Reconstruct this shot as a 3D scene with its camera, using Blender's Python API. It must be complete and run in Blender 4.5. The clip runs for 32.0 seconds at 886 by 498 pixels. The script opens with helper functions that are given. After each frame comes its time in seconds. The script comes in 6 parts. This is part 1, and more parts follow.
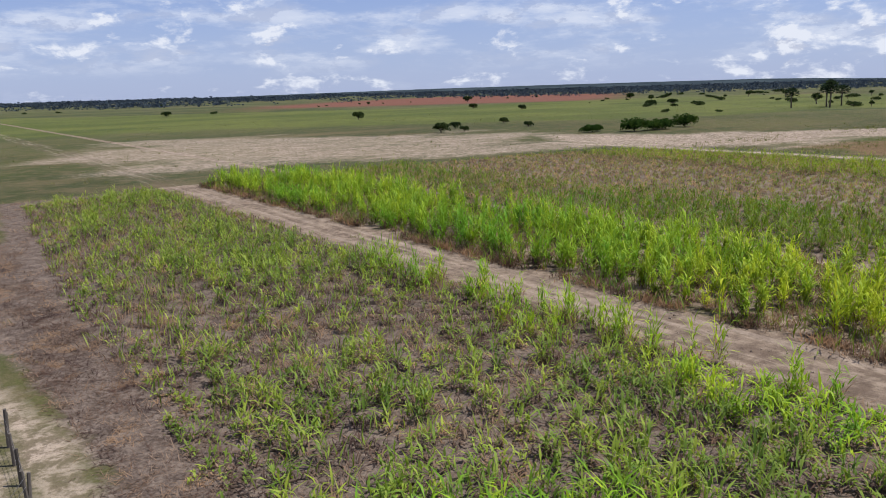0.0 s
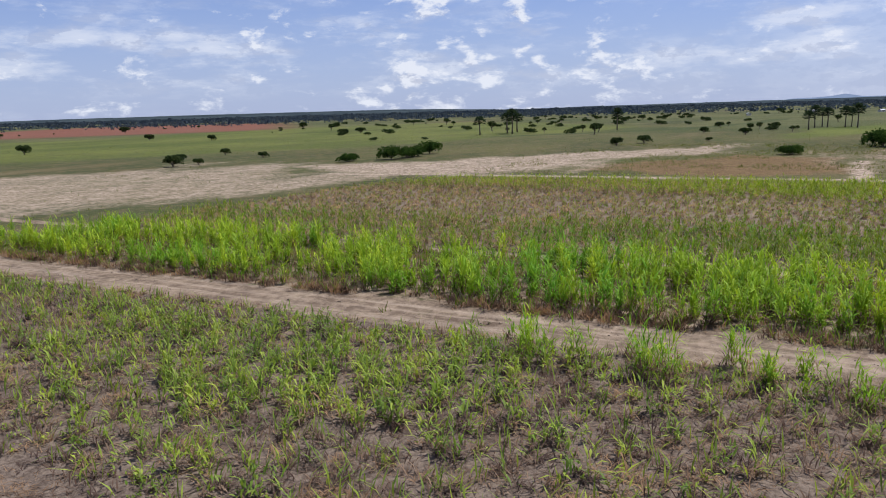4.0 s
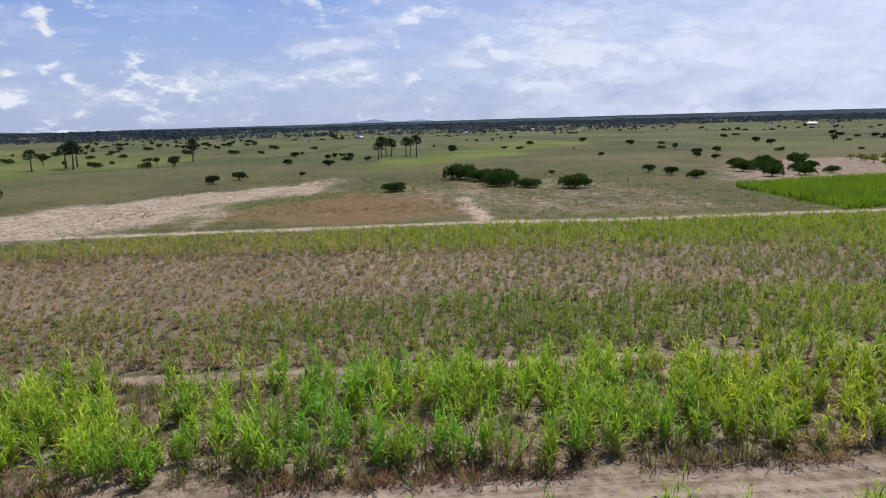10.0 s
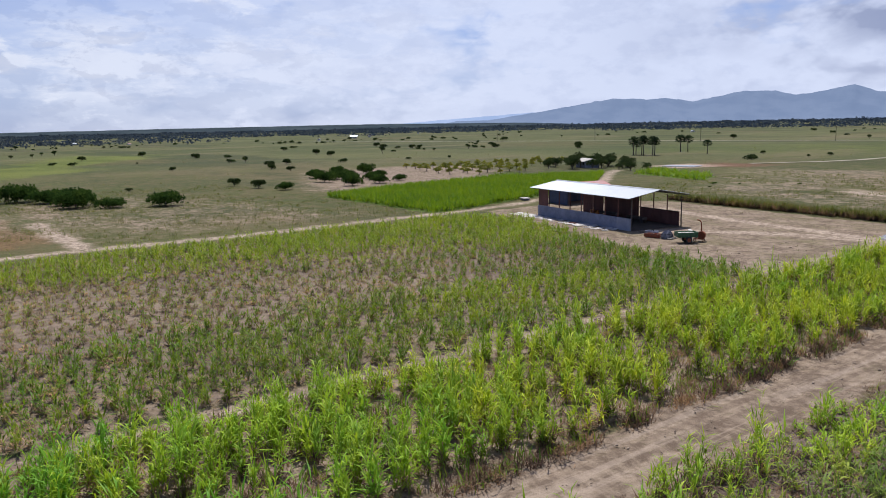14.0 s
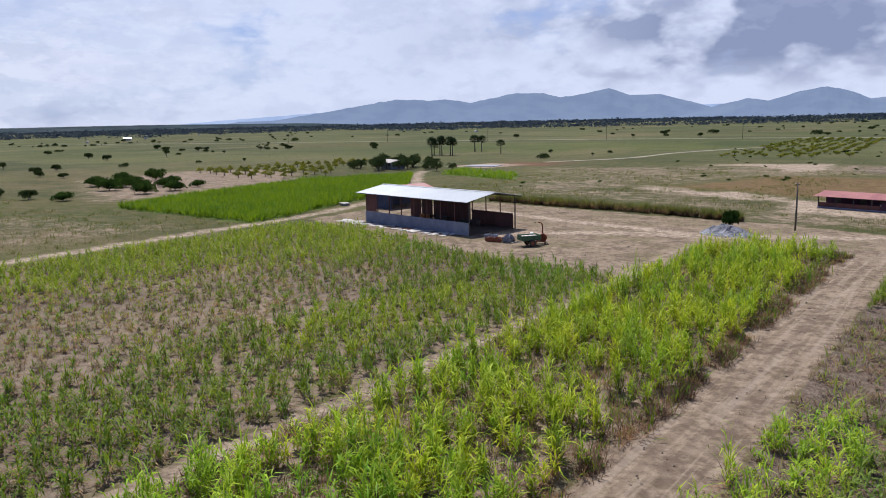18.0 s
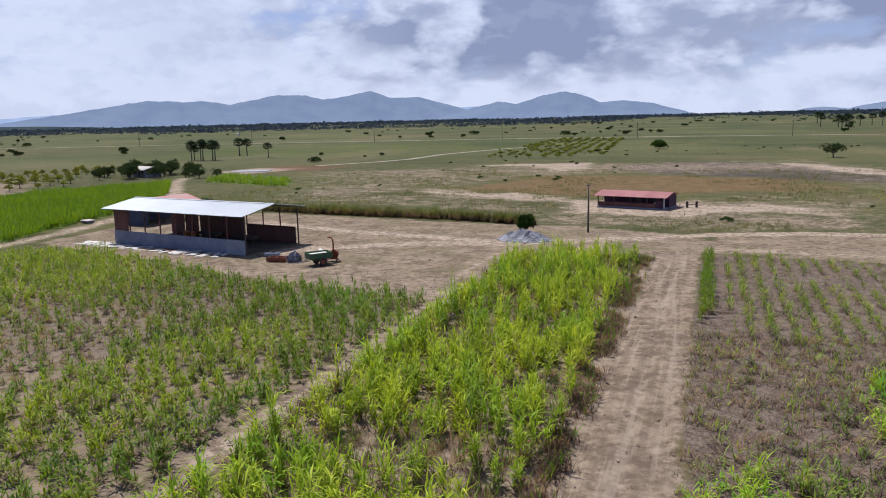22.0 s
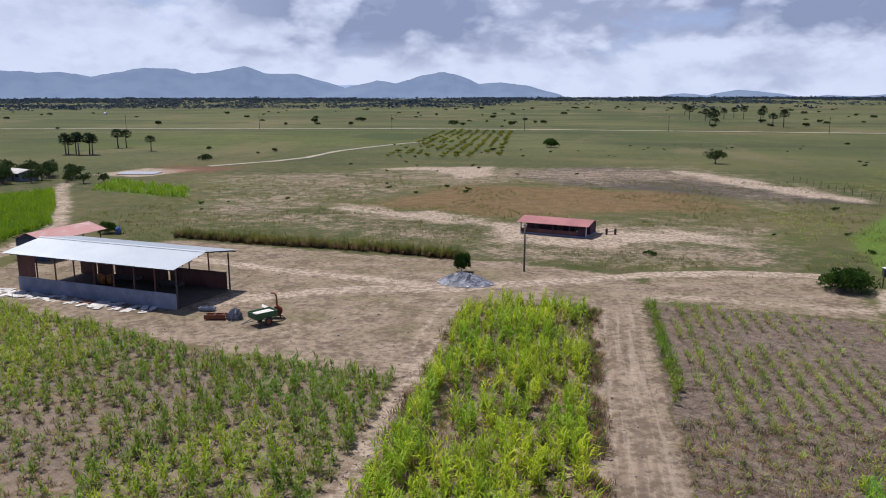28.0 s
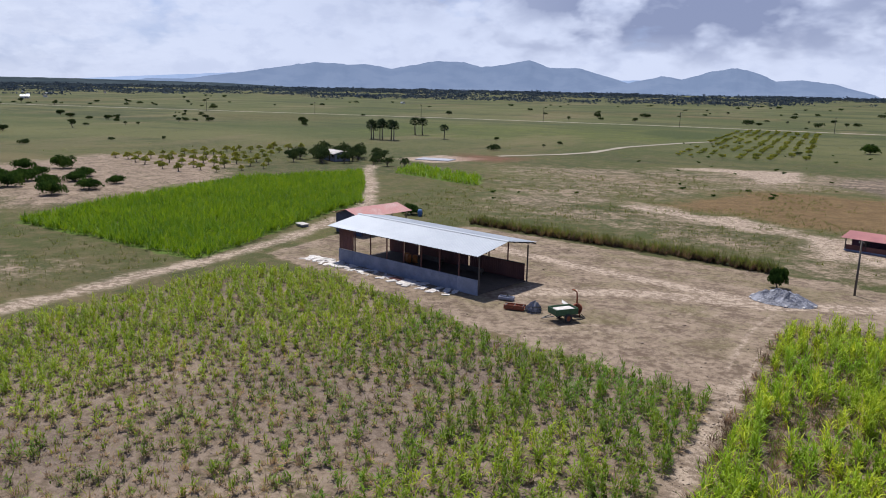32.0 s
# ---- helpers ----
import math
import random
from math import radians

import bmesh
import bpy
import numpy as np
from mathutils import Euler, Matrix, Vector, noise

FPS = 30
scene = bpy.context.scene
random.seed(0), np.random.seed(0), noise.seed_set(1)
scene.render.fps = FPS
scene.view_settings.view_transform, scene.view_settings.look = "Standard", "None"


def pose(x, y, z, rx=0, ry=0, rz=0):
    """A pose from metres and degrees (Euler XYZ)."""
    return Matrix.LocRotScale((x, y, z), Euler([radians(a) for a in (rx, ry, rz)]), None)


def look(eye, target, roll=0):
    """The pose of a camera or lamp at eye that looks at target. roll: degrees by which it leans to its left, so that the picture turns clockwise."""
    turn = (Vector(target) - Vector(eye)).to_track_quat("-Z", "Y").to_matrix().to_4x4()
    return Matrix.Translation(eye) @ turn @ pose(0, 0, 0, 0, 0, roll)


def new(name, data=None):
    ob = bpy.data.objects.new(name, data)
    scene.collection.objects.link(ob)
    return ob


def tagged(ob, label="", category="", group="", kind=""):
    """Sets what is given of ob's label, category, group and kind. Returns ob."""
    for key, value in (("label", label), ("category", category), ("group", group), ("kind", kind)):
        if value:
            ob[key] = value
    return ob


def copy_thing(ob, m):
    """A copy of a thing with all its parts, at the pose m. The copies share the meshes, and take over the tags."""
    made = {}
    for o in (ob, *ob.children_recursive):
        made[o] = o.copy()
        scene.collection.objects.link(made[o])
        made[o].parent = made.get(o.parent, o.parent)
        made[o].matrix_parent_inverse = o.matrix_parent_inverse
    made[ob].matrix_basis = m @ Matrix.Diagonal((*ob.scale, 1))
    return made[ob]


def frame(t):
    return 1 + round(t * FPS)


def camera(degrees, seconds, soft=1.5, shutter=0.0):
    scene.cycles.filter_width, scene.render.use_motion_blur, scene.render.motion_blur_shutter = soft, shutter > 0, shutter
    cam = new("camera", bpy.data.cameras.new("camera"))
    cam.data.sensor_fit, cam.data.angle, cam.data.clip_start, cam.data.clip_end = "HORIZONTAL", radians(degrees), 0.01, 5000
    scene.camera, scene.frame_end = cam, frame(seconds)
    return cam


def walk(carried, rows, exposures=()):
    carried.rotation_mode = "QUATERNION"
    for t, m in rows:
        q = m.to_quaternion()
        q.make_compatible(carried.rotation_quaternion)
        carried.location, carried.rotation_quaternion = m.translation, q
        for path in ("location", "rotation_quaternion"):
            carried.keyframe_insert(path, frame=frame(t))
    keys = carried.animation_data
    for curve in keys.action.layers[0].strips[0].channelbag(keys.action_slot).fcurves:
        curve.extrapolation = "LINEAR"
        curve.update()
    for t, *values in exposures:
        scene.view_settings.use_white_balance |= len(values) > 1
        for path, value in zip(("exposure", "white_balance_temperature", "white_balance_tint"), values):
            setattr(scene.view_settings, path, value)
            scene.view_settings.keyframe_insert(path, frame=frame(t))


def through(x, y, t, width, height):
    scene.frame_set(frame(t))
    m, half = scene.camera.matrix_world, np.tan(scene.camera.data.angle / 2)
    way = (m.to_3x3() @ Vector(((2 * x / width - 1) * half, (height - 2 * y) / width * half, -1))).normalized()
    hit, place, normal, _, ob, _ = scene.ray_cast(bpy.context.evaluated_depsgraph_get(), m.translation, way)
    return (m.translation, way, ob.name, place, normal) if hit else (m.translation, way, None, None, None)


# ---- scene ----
cam = camera(60.6, 32.0, soft=1.0)
PATH = [
    (0, (67.264, -30.365, 10.006), (66.137, -31.966, 9.597), -1.6),
    (0.5, (68.199, -33.254, 10.029), (67.003, -34.805, 9.624), -1.6),
    (1, (69.089, -35.913, 10.079), (67.865, -37.442, 9.677), -1.6),
    (1.5, (70.407, -38.096, 10.292), (69.117, -39.572, 9.894), -1.6),
    (2, (71.178, -40.19, 10.361), (69.844, -41.627, 9.969), -1.7),
    (2.5, (72.122, -42.88, 10.329), (70.756, -44.289, 9.945), -1.5),
    (4.5, (73.728, -59.614, 9.958), (71.886, -60.306, 9.601), -1.8),
    (5, (73.584, -61.356, 10.048), (71.675, -61.833, 9.69), -1.9),
    (5.5, (73.328, -63.079, 9.979), (71.384, -63.391, 9.626), -2.0),
    (6, (72.802, -64.574, 9.919), (70.85, -64.328, 9.559), -2.1),
    (6.5, (73.362, -64.446, 9.941), (71.581, -63.611, 9.58), -2.1),
    (7, (73.188, -65.872, 10.211), (71.675, -64.618, 9.841), -2.1),
    (7.5, (72.393, -65.842, 11.227), (70.86, -64.614, 10.85), -2.3),
    (8, (69.824, -64.649, 11.97), (67.993, -63.931, 11.606), -2.4),
    (8.5, (68.312, -65.317, 12.701), (66.345, -65.226, 12.349), -2.0),
    (9, (67.405, -66.411, 13.191), (65.439, -66.548, 12.849), -1.9),
    (9.5, (66.781, -67.809, 13.382), (64.809, -67.775, 13.047), -1.4),
    (10, (66.463, -68.771, 13.442), (64.496, -68.626, 13.112), -1.4),
    (10.5, (66.322, -69.499, 13.67), (64.374, -69.184, 13.342), -1.5),
    (11, (66.915, -70.005, 14.003), (65.026, -69.434, 13.674), -1.5),
    (11.5, (66.405, -70.803, 13.751), (64.605, -69.995, 13.424), -1.6),
    (12, (65.214, -71.938, 13.237), (63.485, -70.986, 12.912), -1.7),
    (12.5, (63.912, -72.712, 13.364), (62.179, -71.768, 13.038), -1.7),
    (13, (62.546, -73.563, 13.783), (60.821, -72.609, 13.449), -1.8),
    (13.5, (61.347, -74.343, 13.454), (59.69, -73.272, 13.126), -1.5),
    (15.5, (57.538, -74.912, 13.58), (56.077, -73.589, 13.243), -1.2),
    (16, (56.523, -75.073, 13.747), (55.128, -73.679, 13.412), -1.1),
    (16.5, (54.501, -74.79, 13.333), (53.348, -73.189, 13.002), -1.5),
    (17, (53.084, -74.356, 13.472), (51.895, -72.783, 13.137), -1.3),
    (17.5, (52.377, -74.14, 13.61), (51.164, -72.585, 13.274), -1.2),
    (18, (51.822, -73.94, 13.679), (50.635, -72.365, 13.347), -1.3),
    (18.5, (51.339, -73.823, 13.696), (50.265, -72.169, 13.366), -1.4),
    (19, (50.874, -73.579, 13.581), (49.99, -71.815, 13.251), -1.7),
    (19.5, (50.544, -73.378, 13.522), (49.701, -71.595, 13.19), -1.6),
    (20, (49.273, -71.982, 13.461), (48.523, -70.159, 13.124), -1.7),
    (20.5, (47.352, -69.419, 13.583), (46.657, -67.575, 13.242), -1.6),
    (21, (45.963, -67.362, 13.352), (45.322, -65.498, 13.01), -1.5),
    (21.5, (45.28, -66.345, 13.419), (44.626, -64.486, 13.077), -1.4),
    (22, (44.946, -65.763, 13.491), (44.287, -63.905, 13.151), -1.4),
    (22.5, (44.321, -65.611, 13.538), (43.63, -63.764, 13.208), -1.3),
    (23, (43.701, -65.815, 13.635), (42.975, -63.98, 13.314), -1.0),
    (23.5, (43.207, -66.042, 13.639), (42.6, -64.162, 13.327), -1.0),
    (24, (42.483, -66.308, 13.581), (42.099, -64.369, 13.277), -1.1),
    (24.5, (41.767, -66.167, 13.57), (41.452, -64.216, 13.263), -1.1),
    (26.5, (39.384, -65.335, 17.109), (39.057, -63.389, 16.779), -0.4),
    (27, (38.757, -65.015, 18.473), (38.414, -63.083, 18.082), -0.2),
    (27.5, (38.384, -64.979, 19.459), (38.032, -63.052, 19.057), -0.1),
    (28, (37.871, -64.826, 20.321), (37.521, -62.898, 19.922), -0.1),
    (28.5, (37.693, -64.934, 20.557), (37.578, -62.977, 20.161), -0.3),
    (29, (37.157, -64.82, 20.391), (37.228, -62.859, 20.003), -0.3),
    (29.5, (36.592, -63.814, 20.496), (36.442, -61.862, 20.086), 0.1),
    (30, (36.021, -63.206, 20.4), (35.677, -61.281, 19.983), 0.4),
    (30.5, (35.303, -63.085, 20.069), (34.603, -61.258, 19.654), 1.0),
    (31, (34.905, -63.121, 19.941), (34.14, -61.321, 19.526), 1.1),
    (31.5, (34.119, -63.494, 19.871), (33.204, -61.765, 19.457), 1.6),
    (32, (33.561, -63.658, 20.009), (32.567, -61.974, 19.591), 1.1),
]
walk(cam, [(t, look(eye, target, roll)) for t, eye, target, roll in PATH])

# ---- light: high sun from beyond the shed, broken cumulus ----
SUN = Vector((-1.5, 1.1, 4.3)).normalized()
sun = new("sun", bpy.data.lights.new("sun", "SUN"))
sun.matrix_world = look(SUN * 100, (0, 0, 0))
sun.data.energy, sun.data.angle, sun.data.color = 5.0, radians(0.55), (1.0, 0.95, 0.89)
scene.view_settings.exposure = 0.22


def link(nt, a, b):
    nt.links.new(a, b)


def sky():
    w = bpy.data.worlds.new("sky")
    scene.world, w.use_nodes = w, True
    nt = w.node_tree
    N = nt.nodes
    N.clear()
    out, bg = N.new("ShaderNodeOutputWorld"), N.new("ShaderNodeBackground")
    air = N.new("ShaderNodeTexSky")
    air.sky_type, air.sun_disc = "NISHITA", False
    air.sun_elevation = math.asin(SUN.z)
    air.sun_rotation = math.atan2(SUN.x, SUN.y)
    air.air_density, air.dust_density, air.ozone_density = 1.0, 0.4, 4.0
    co = N.new("ShaderNodeTexCoord")
    def calc(op, a, b=None, c=None):
        n = N.new("ShaderNodeMath")
        n.operation = op
        for k, v in enumerate((a, b, c)):
            if v is None:
                continue
            if isinstance(v, (int, float)):
                n.inputs[k].default_value = v
            else:
                link(nt, v, n.inputs[k])
        return n.outputs[0]

    def ease(v, lo, hi):
        n = N.new("ShaderNodeMapRange")
        n.interpolation_type = "SMOOTHSTEP"
        link(nt, v, n.inputs[0])
        n.inputs[1].default_value, n.inputs[2].default_value = lo, hi
        return n.outputs[0]

    def mixed(f, a, b):
        n = N.new("ShaderNodeMix")
        n.data_type = "RGBA"
        for k, v in ((0, f), (6, a), (7, b)):
            if isinstance(v, (tuple, float, int)):
                n.inputs[k].default_value = v
            else:
                link(nt, v, n.inputs[k])
        return n.outputs[2]

    sep = N.new("ShaderNodeSeparateXYZ")
    link(nt, co.outputs["Generated"], sep.inputs[0])
    # the cloud bank stands over the mountains, the sky behind the fields is clearer
    bank = ease(calc("ADD", calc("MULTIPLY", sep.outputs[1], 0.93), calc("MULTIPLY", sep.outputs[0], 0.25)), -0.6, 0.6)
    open_sky = calc("SUBTRACT", 1.0, bank)

    def field(scale, detail, rough, stretch, lift=0.0, bend=0.0):
        m = N.new("ShaderNodeMapping")
        m.inputs["Scale"].default_value, m.inputs["Location"].default_value = (1, 1, stretch), (0, 0, lift)
        link(nt, co.outputs["Generated"], m.inputs["Vector"])
        n = N.new("ShaderNodeTexNoise")
        n.inputs["Scale"].default_value, n.inputs["Detail"].default_value = scale, detail
        n.inputs["Roughness"].default_value, n.inputs["Distortion"].default_value = rough, bend
        link(nt, m.outputs[0], n.inputs["Vector"])
        return n.outputs["Fac"]

    def billow(scale, stretch, lift):
        """Rounded heads of cloud, small ones on large ones."""
        m = N.new("ShaderNodeMapping")
        m.inputs["Scale"].default_value, m.inputs["Location"].default_value = (1, 1, stretch), (0, 0, lift)
        link(nt, co.outputs["Generated"], m.inputs["Vector"])
        w = N.new("ShaderNodeTexNoise")
        w.inputs["Scale"].default_value, w.inputs["Detail"].default_value = 9.0, 5
        link(nt, m.outputs[0], w.inputs["Vector"])
        warp = N.new("ShaderNodeVectorMath")
        warp.operation = "MULTIPLY_ADD"
        link(nt, w.outputs["Color"], warp.inputs[0])
        warp.inputs[1].default_value = (0.09, 0.09, 0.09)
        link(nt, m.outputs[0], warp.inputs[2])
        v = N.new("ShaderNodeTexVoronoi")
        v.feature, v.normalize = "SMOOTH_F1", True
        v.inputs["Scale"].default_value, v.inputs["Detail"].default_value = scale, 3.0
        v.inputs["Roughness"].default_value, v.inputs["Lacunarity"].default_value, v.inputs["Smoothness"].default_value = 0.5, 2.3, 0.35
        link(nt, warp.outputs[0], v.inputs["Vector"])
        return calc("SUBTRACT", 1.0, v.outputs["Distance"])

    def heaped(lift):
        return calc("ADD", calc("MULTIPLY", field(3.8, 5, 0.5, 2.0, lift), 0.55), calc("MULTIPLY", billow(8.0, 1.9, lift), 0.45))

    # great heaps over the mountains, each with its billows
    heap, heap_up = heaped(0.0), heaped(0.07)
    great = calc("MULTIPLY", ease(calc("ADD", heap, calc("MULTIPLY", bank, 0.06)), 0.53, 0.63), bank)
    # small fair-weather puffs in the open part, and a thin veil low down
    puff = calc("ADD", calc("MULTIPLY", field(19, 8, 0.6, 2.2, 0.0, 0.2), 0.75), calc("MULTIPLY", field(4.0, 2, 0.5, 1.5, 3.0), 0.25))
    small = calc("MULTIPLY", ease(puff, 0.55, 0.66), open_sky)
    low = calc("MULTIPLY", ease(sep.outputs[2], 0.015, 0.05), calc("SUBTRACT", 1.0, ease(sep.outputs[2], 0.09, 0.17)))
    veil = calc("MULTIPLY", calc("MULTIPLY", ease(field(7, 7, 0.62, 4.2, 1.0), 0.44, 0.66), low), 0.62)
    wisp = calc("MULTIPLY", ease(field(6, 6, 0.6, 5.0, 5.0), 0.50, 0.74), 0.24)
    body = calc("MINIMUM", 1.0, calc("ADD", calc("ADD", great, small), calc("ADD", veil, wisp)))
    # bases in shade, tops lit, and the nearer heaps darkest underneath
    west_clear = ease(sep.outputs[0], -0.72, -0.30)
    under = calc("MULTIPLY", calc("MULTIPLY", ease(calc("SUBTRACT", heap_up, heap), -0.05, 0.07), 0.8), ease(sep.outputs[2], 0.0, 0.07))
    deep = calc("MULTIPLY", calc("MULTIPLY", ease(field(4.4, 6, 0.52, 1.7, 7.0, 0.2), 0.44, 0.55), ease(sep.outputs[2], 0.05, 0.11)), 0.9)
    thick = calc("MULTIPLY", calc("MINIMUM", 1.0, calc("ADD", under, deep)), calc("MULTIPLY", bank, west_clear))
    puff_base = calc("MULTIPLY", ease(calc("SUBTRACT", field(19, 8, 0.6, 2.2, 0.03, 0.2), field(19, 8, 0.6, 2.2, 0.0, 0.2)), -0.01, 0.09), calc("MULTIPLY", open_sky, 0.45))
    thick = calc("MINIMUM", 1.0, calc("ADD", thick, puff_base))
    bright = mixed(bank, (10.6, 11.1, 12.4, 1), (9.0, 9.9, 12.6, 1))
    rim = ease(field(17, 6, 0.6, 2.0, 2.0), 0.45, 0.62)
    white = mixed(thick, mixed(calc("MULTIPLY", calc("MULTIPLY", rim, bank), 0.35), bright, (6.4, 7.3, 10.2, 1)), (3.4, 4.0, 6.3, 1))
    haze = calc("SUBTRACT", 1.0, ease(sep.outputs[2], -0.02, 0.26))
    tint = N.new("ShaderNodeMix")
    tint.data_type, tint.blend_type = "RGBA", "MULTIPLY"
    tint.inputs[0].default_value, tint.inputs[7].default_value = 1.0, (0.92, 1.0, 1.45, 1)
    link(nt, air.outputs[0], tint.inputs[6])
    clear = mixed(calc("MULTIPLY", haze, 0.75), tint.outputs[2], (5.6, 6.7, 10.0, 1))
    seen = mixed(calc("MULTIPLY", body, 0.92), clear, white)
    link(nt, seen, bg.inputs["Color"])
    bg.inputs["Strength"].default_value = 0.066
    link(nt, bg.outputs[0], out.inputs[0])


sky()


# ---- materials ----
class Nodes:
    """Short hand for building a node tree."""

    def __init__(self, name):
        self.mat = bpy.data.materials.new(name)
        self.mat.use_nodes = True
        self.nt = self.mat.node_tree
        self.nt.nodes.clear()
        self.pos = self.add("ShaderNodeNewGeometry").outputs["Position"]

    def add(self, kind):
        return self.nt.nodes.new(kind)

    def put(self, socket, v):
        if isinstance(v, bpy.types.NodeSocket):
            self.nt.links.new(v, socket)
        elif isinstance(v, tuple) and len(v) == 3 and socket.type == "RGBA":
            socket.default_value = (*v, 1)
        else:
            socket.default_value = v

    def noise(self, scale, detail=3, rough=0.55, stretch=(1, 1, 1)):
        m = self.add("ShaderNodeMapping")
        m.inputs["Scale"].default_value = stretch
        self.put(m.inputs[0], self.pos)
        n = self.add("ShaderNodeTexNoise")
        self.put(n.inputs["Vector"], m.outputs[0])
        self.put(n.inputs["Scale"], scale)
        self.put(n.inputs["Detail"], detail)
        self.put(n.inputs["Roughness"], rough)
        return n.outputs["Fac"]

    def calc(self, op, a, b=0.0):
        n = self.add("ShaderNodeMath")
        n.operation = op
        self.put(n.inputs[0], a)
        self.put(n.inputs[1], b)
        return n.outputs[0]

    def ease(self, v, lo, hi, a=0.0, b=1.0):
        n = self.add("ShaderNodeMapRange")
        n.interpolation_type = "SMOOTHSTEP"
        for k, x in enumerate((v, lo, hi, a, b)):
            self.put(n.inputs[k], x)
        return n.outputs[0]

    def mix(self, f, a, b):
        n = self.add("ShaderNodeMix")
        n.data_type = "RGBA"
        self.put(n.inputs[0], f)
        self.put(n.inputs[6], a)
        self.put(n.inputs[7], b)
        return n.outputs[2]

    def island(self):
        return self.add("ShaderNodeNewGeometry").outputs["Random Per Island"]

    def one(self):
        return self.add("ShaderNodeObjectInfo").outputs["Random"]

    def finish(self, color, rough=0.8, metal=0.0, bump=None, strength=0.3, dist=0.05, spec=0.3):
        p = self.add("ShaderNodeBsdfPrincipled")
        self.put(p.inputs["Base Color"], color)
        self.put(p.inputs["Roughness"], rough)
        self.put(p.inputs["Metallic"], metal)
        self.put(p.inputs["Specular IOR Level"], spec)
        if bump is not None:
            b = self.add("ShaderNodeBump")
            self.put(b.inputs["Height"], bump)
            self.put(b.inputs["Strength"], strength)
            self.put(b.inputs["Distance"], dist)
            self.put(p.inputs["Normal"], b.outputs[0])
        o = self.add("ShaderNodeOutputMaterial")
        self.nt.links.new(p.outputs[0], o.inputs[0])
        return self.mat

    def leaf(self, color, through, gloss=0.2):
        """Thin leaf: it reflects, and lets some of the light through."""
        d, t, m = self.add("ShaderNodeBsdfPrincipled"), self.add("ShaderNodeBsdfTranslucent"), self.add("ShaderNodeMixShader")
        self.put(d.inputs["Base Color"], color)
        self.put(d.inputs["Roughness"], 0.55)
        self.put(d.inputs["Specular IOR Level"], gloss)
        self.put(t.inputs["Color"], through)
        self.put(m.inputs[0], 0.40)
        self.nt.links.new(d.outputs[0], m.inputs[1])
        self.nt.links.new(t.outputs[0], m.inputs[2])
        o = self.add("ShaderNodeOutputMaterial")
        self.nt.links.new(m.outputs[0], o.inputs[0])
        return self.mat


def leafy(name, a, b, c, patch=0.06, clump=1.1, dull=0.45, gloss=0.2):
    """Leaf colours a and b by the leaf, c in wide patches; each clump somewhat fresher or duller."""
    n = Nodes(name)
    col = n.mix(n.island(), a, b)
    col = n.mix(n.ease(n.noise(patch, 3), 0.42, 0.66, 0.0, 0.75), col, c)
    flat = n.add("ShaderNodeMapping")
    flat.inputs["Scale"].default_value = (1, 1, 0.0)
    n.put(flat.inputs[0], n.pos)
    cell = n.add("ShaderNodeTexVoronoi")
    n.put(cell.inputs["Vector"], flat.outputs[0])
    n.put(cell.inputs["Scale"], clump)
    one = n.add("ShaderNodeSeparateColor")
    n.put(one.inputs[0], cell.outputs["Color"])
    dim = tuple(v * k for v, k in zip(a, (0.55, 0.62, 0.8)))
    col = n.mix(n.ease(one.outputs[0], 0.35, 0.95, 0.0, dull * 1.5), col, dim)
    fresh = tuple(min(v * k, 0.8) for v, k in zip(b, (1.25, 1.12, 0.9)))
    col = n.mix(n.ease(one.outputs[1], 0.55, 1.0, 0.0, 0.6), col, fresh)
    through = n.mix(0.35, col, (0.30, 0.38, 0.008)) if gloss else col
    return n.leaf(col, through, gloss)


def plain(name, a, b, scale=2.0, rough=0.8, metal=0.0, fine=30.0, strength=0.25, stretch=(1, 1, 1), spec=0.3, own=0.0, evenly=False):
    """A weathered surface: two tones in blotches, fine grain, bump."""
    n = Nodes(name)
    blot, grain = n.noise(scale, 5, 0.6, stretch), n.noise(fine, 4, 0.6, stretch)
    f = n.ease(n.calc("ADD", n.calc("MULTIPLY", blot, 0.7), n.calc("MULTIPLY", grain, 0.3)), 0.35, 0.65)
    if own:
        f = n.calc("ADD", f, n.calc("MULTIPLY", n.calc("SUBTRACT", n.one(), 0.5), own))
    r = rough if evenly else n.ease(blot, 0.3, 0.7, max(rough - 0.12, 0.05), min(rough + 0.1, 1.0))
    return n.finish(n.mix(f, a, b), r, metal, grain, strength, 0.02, spec)


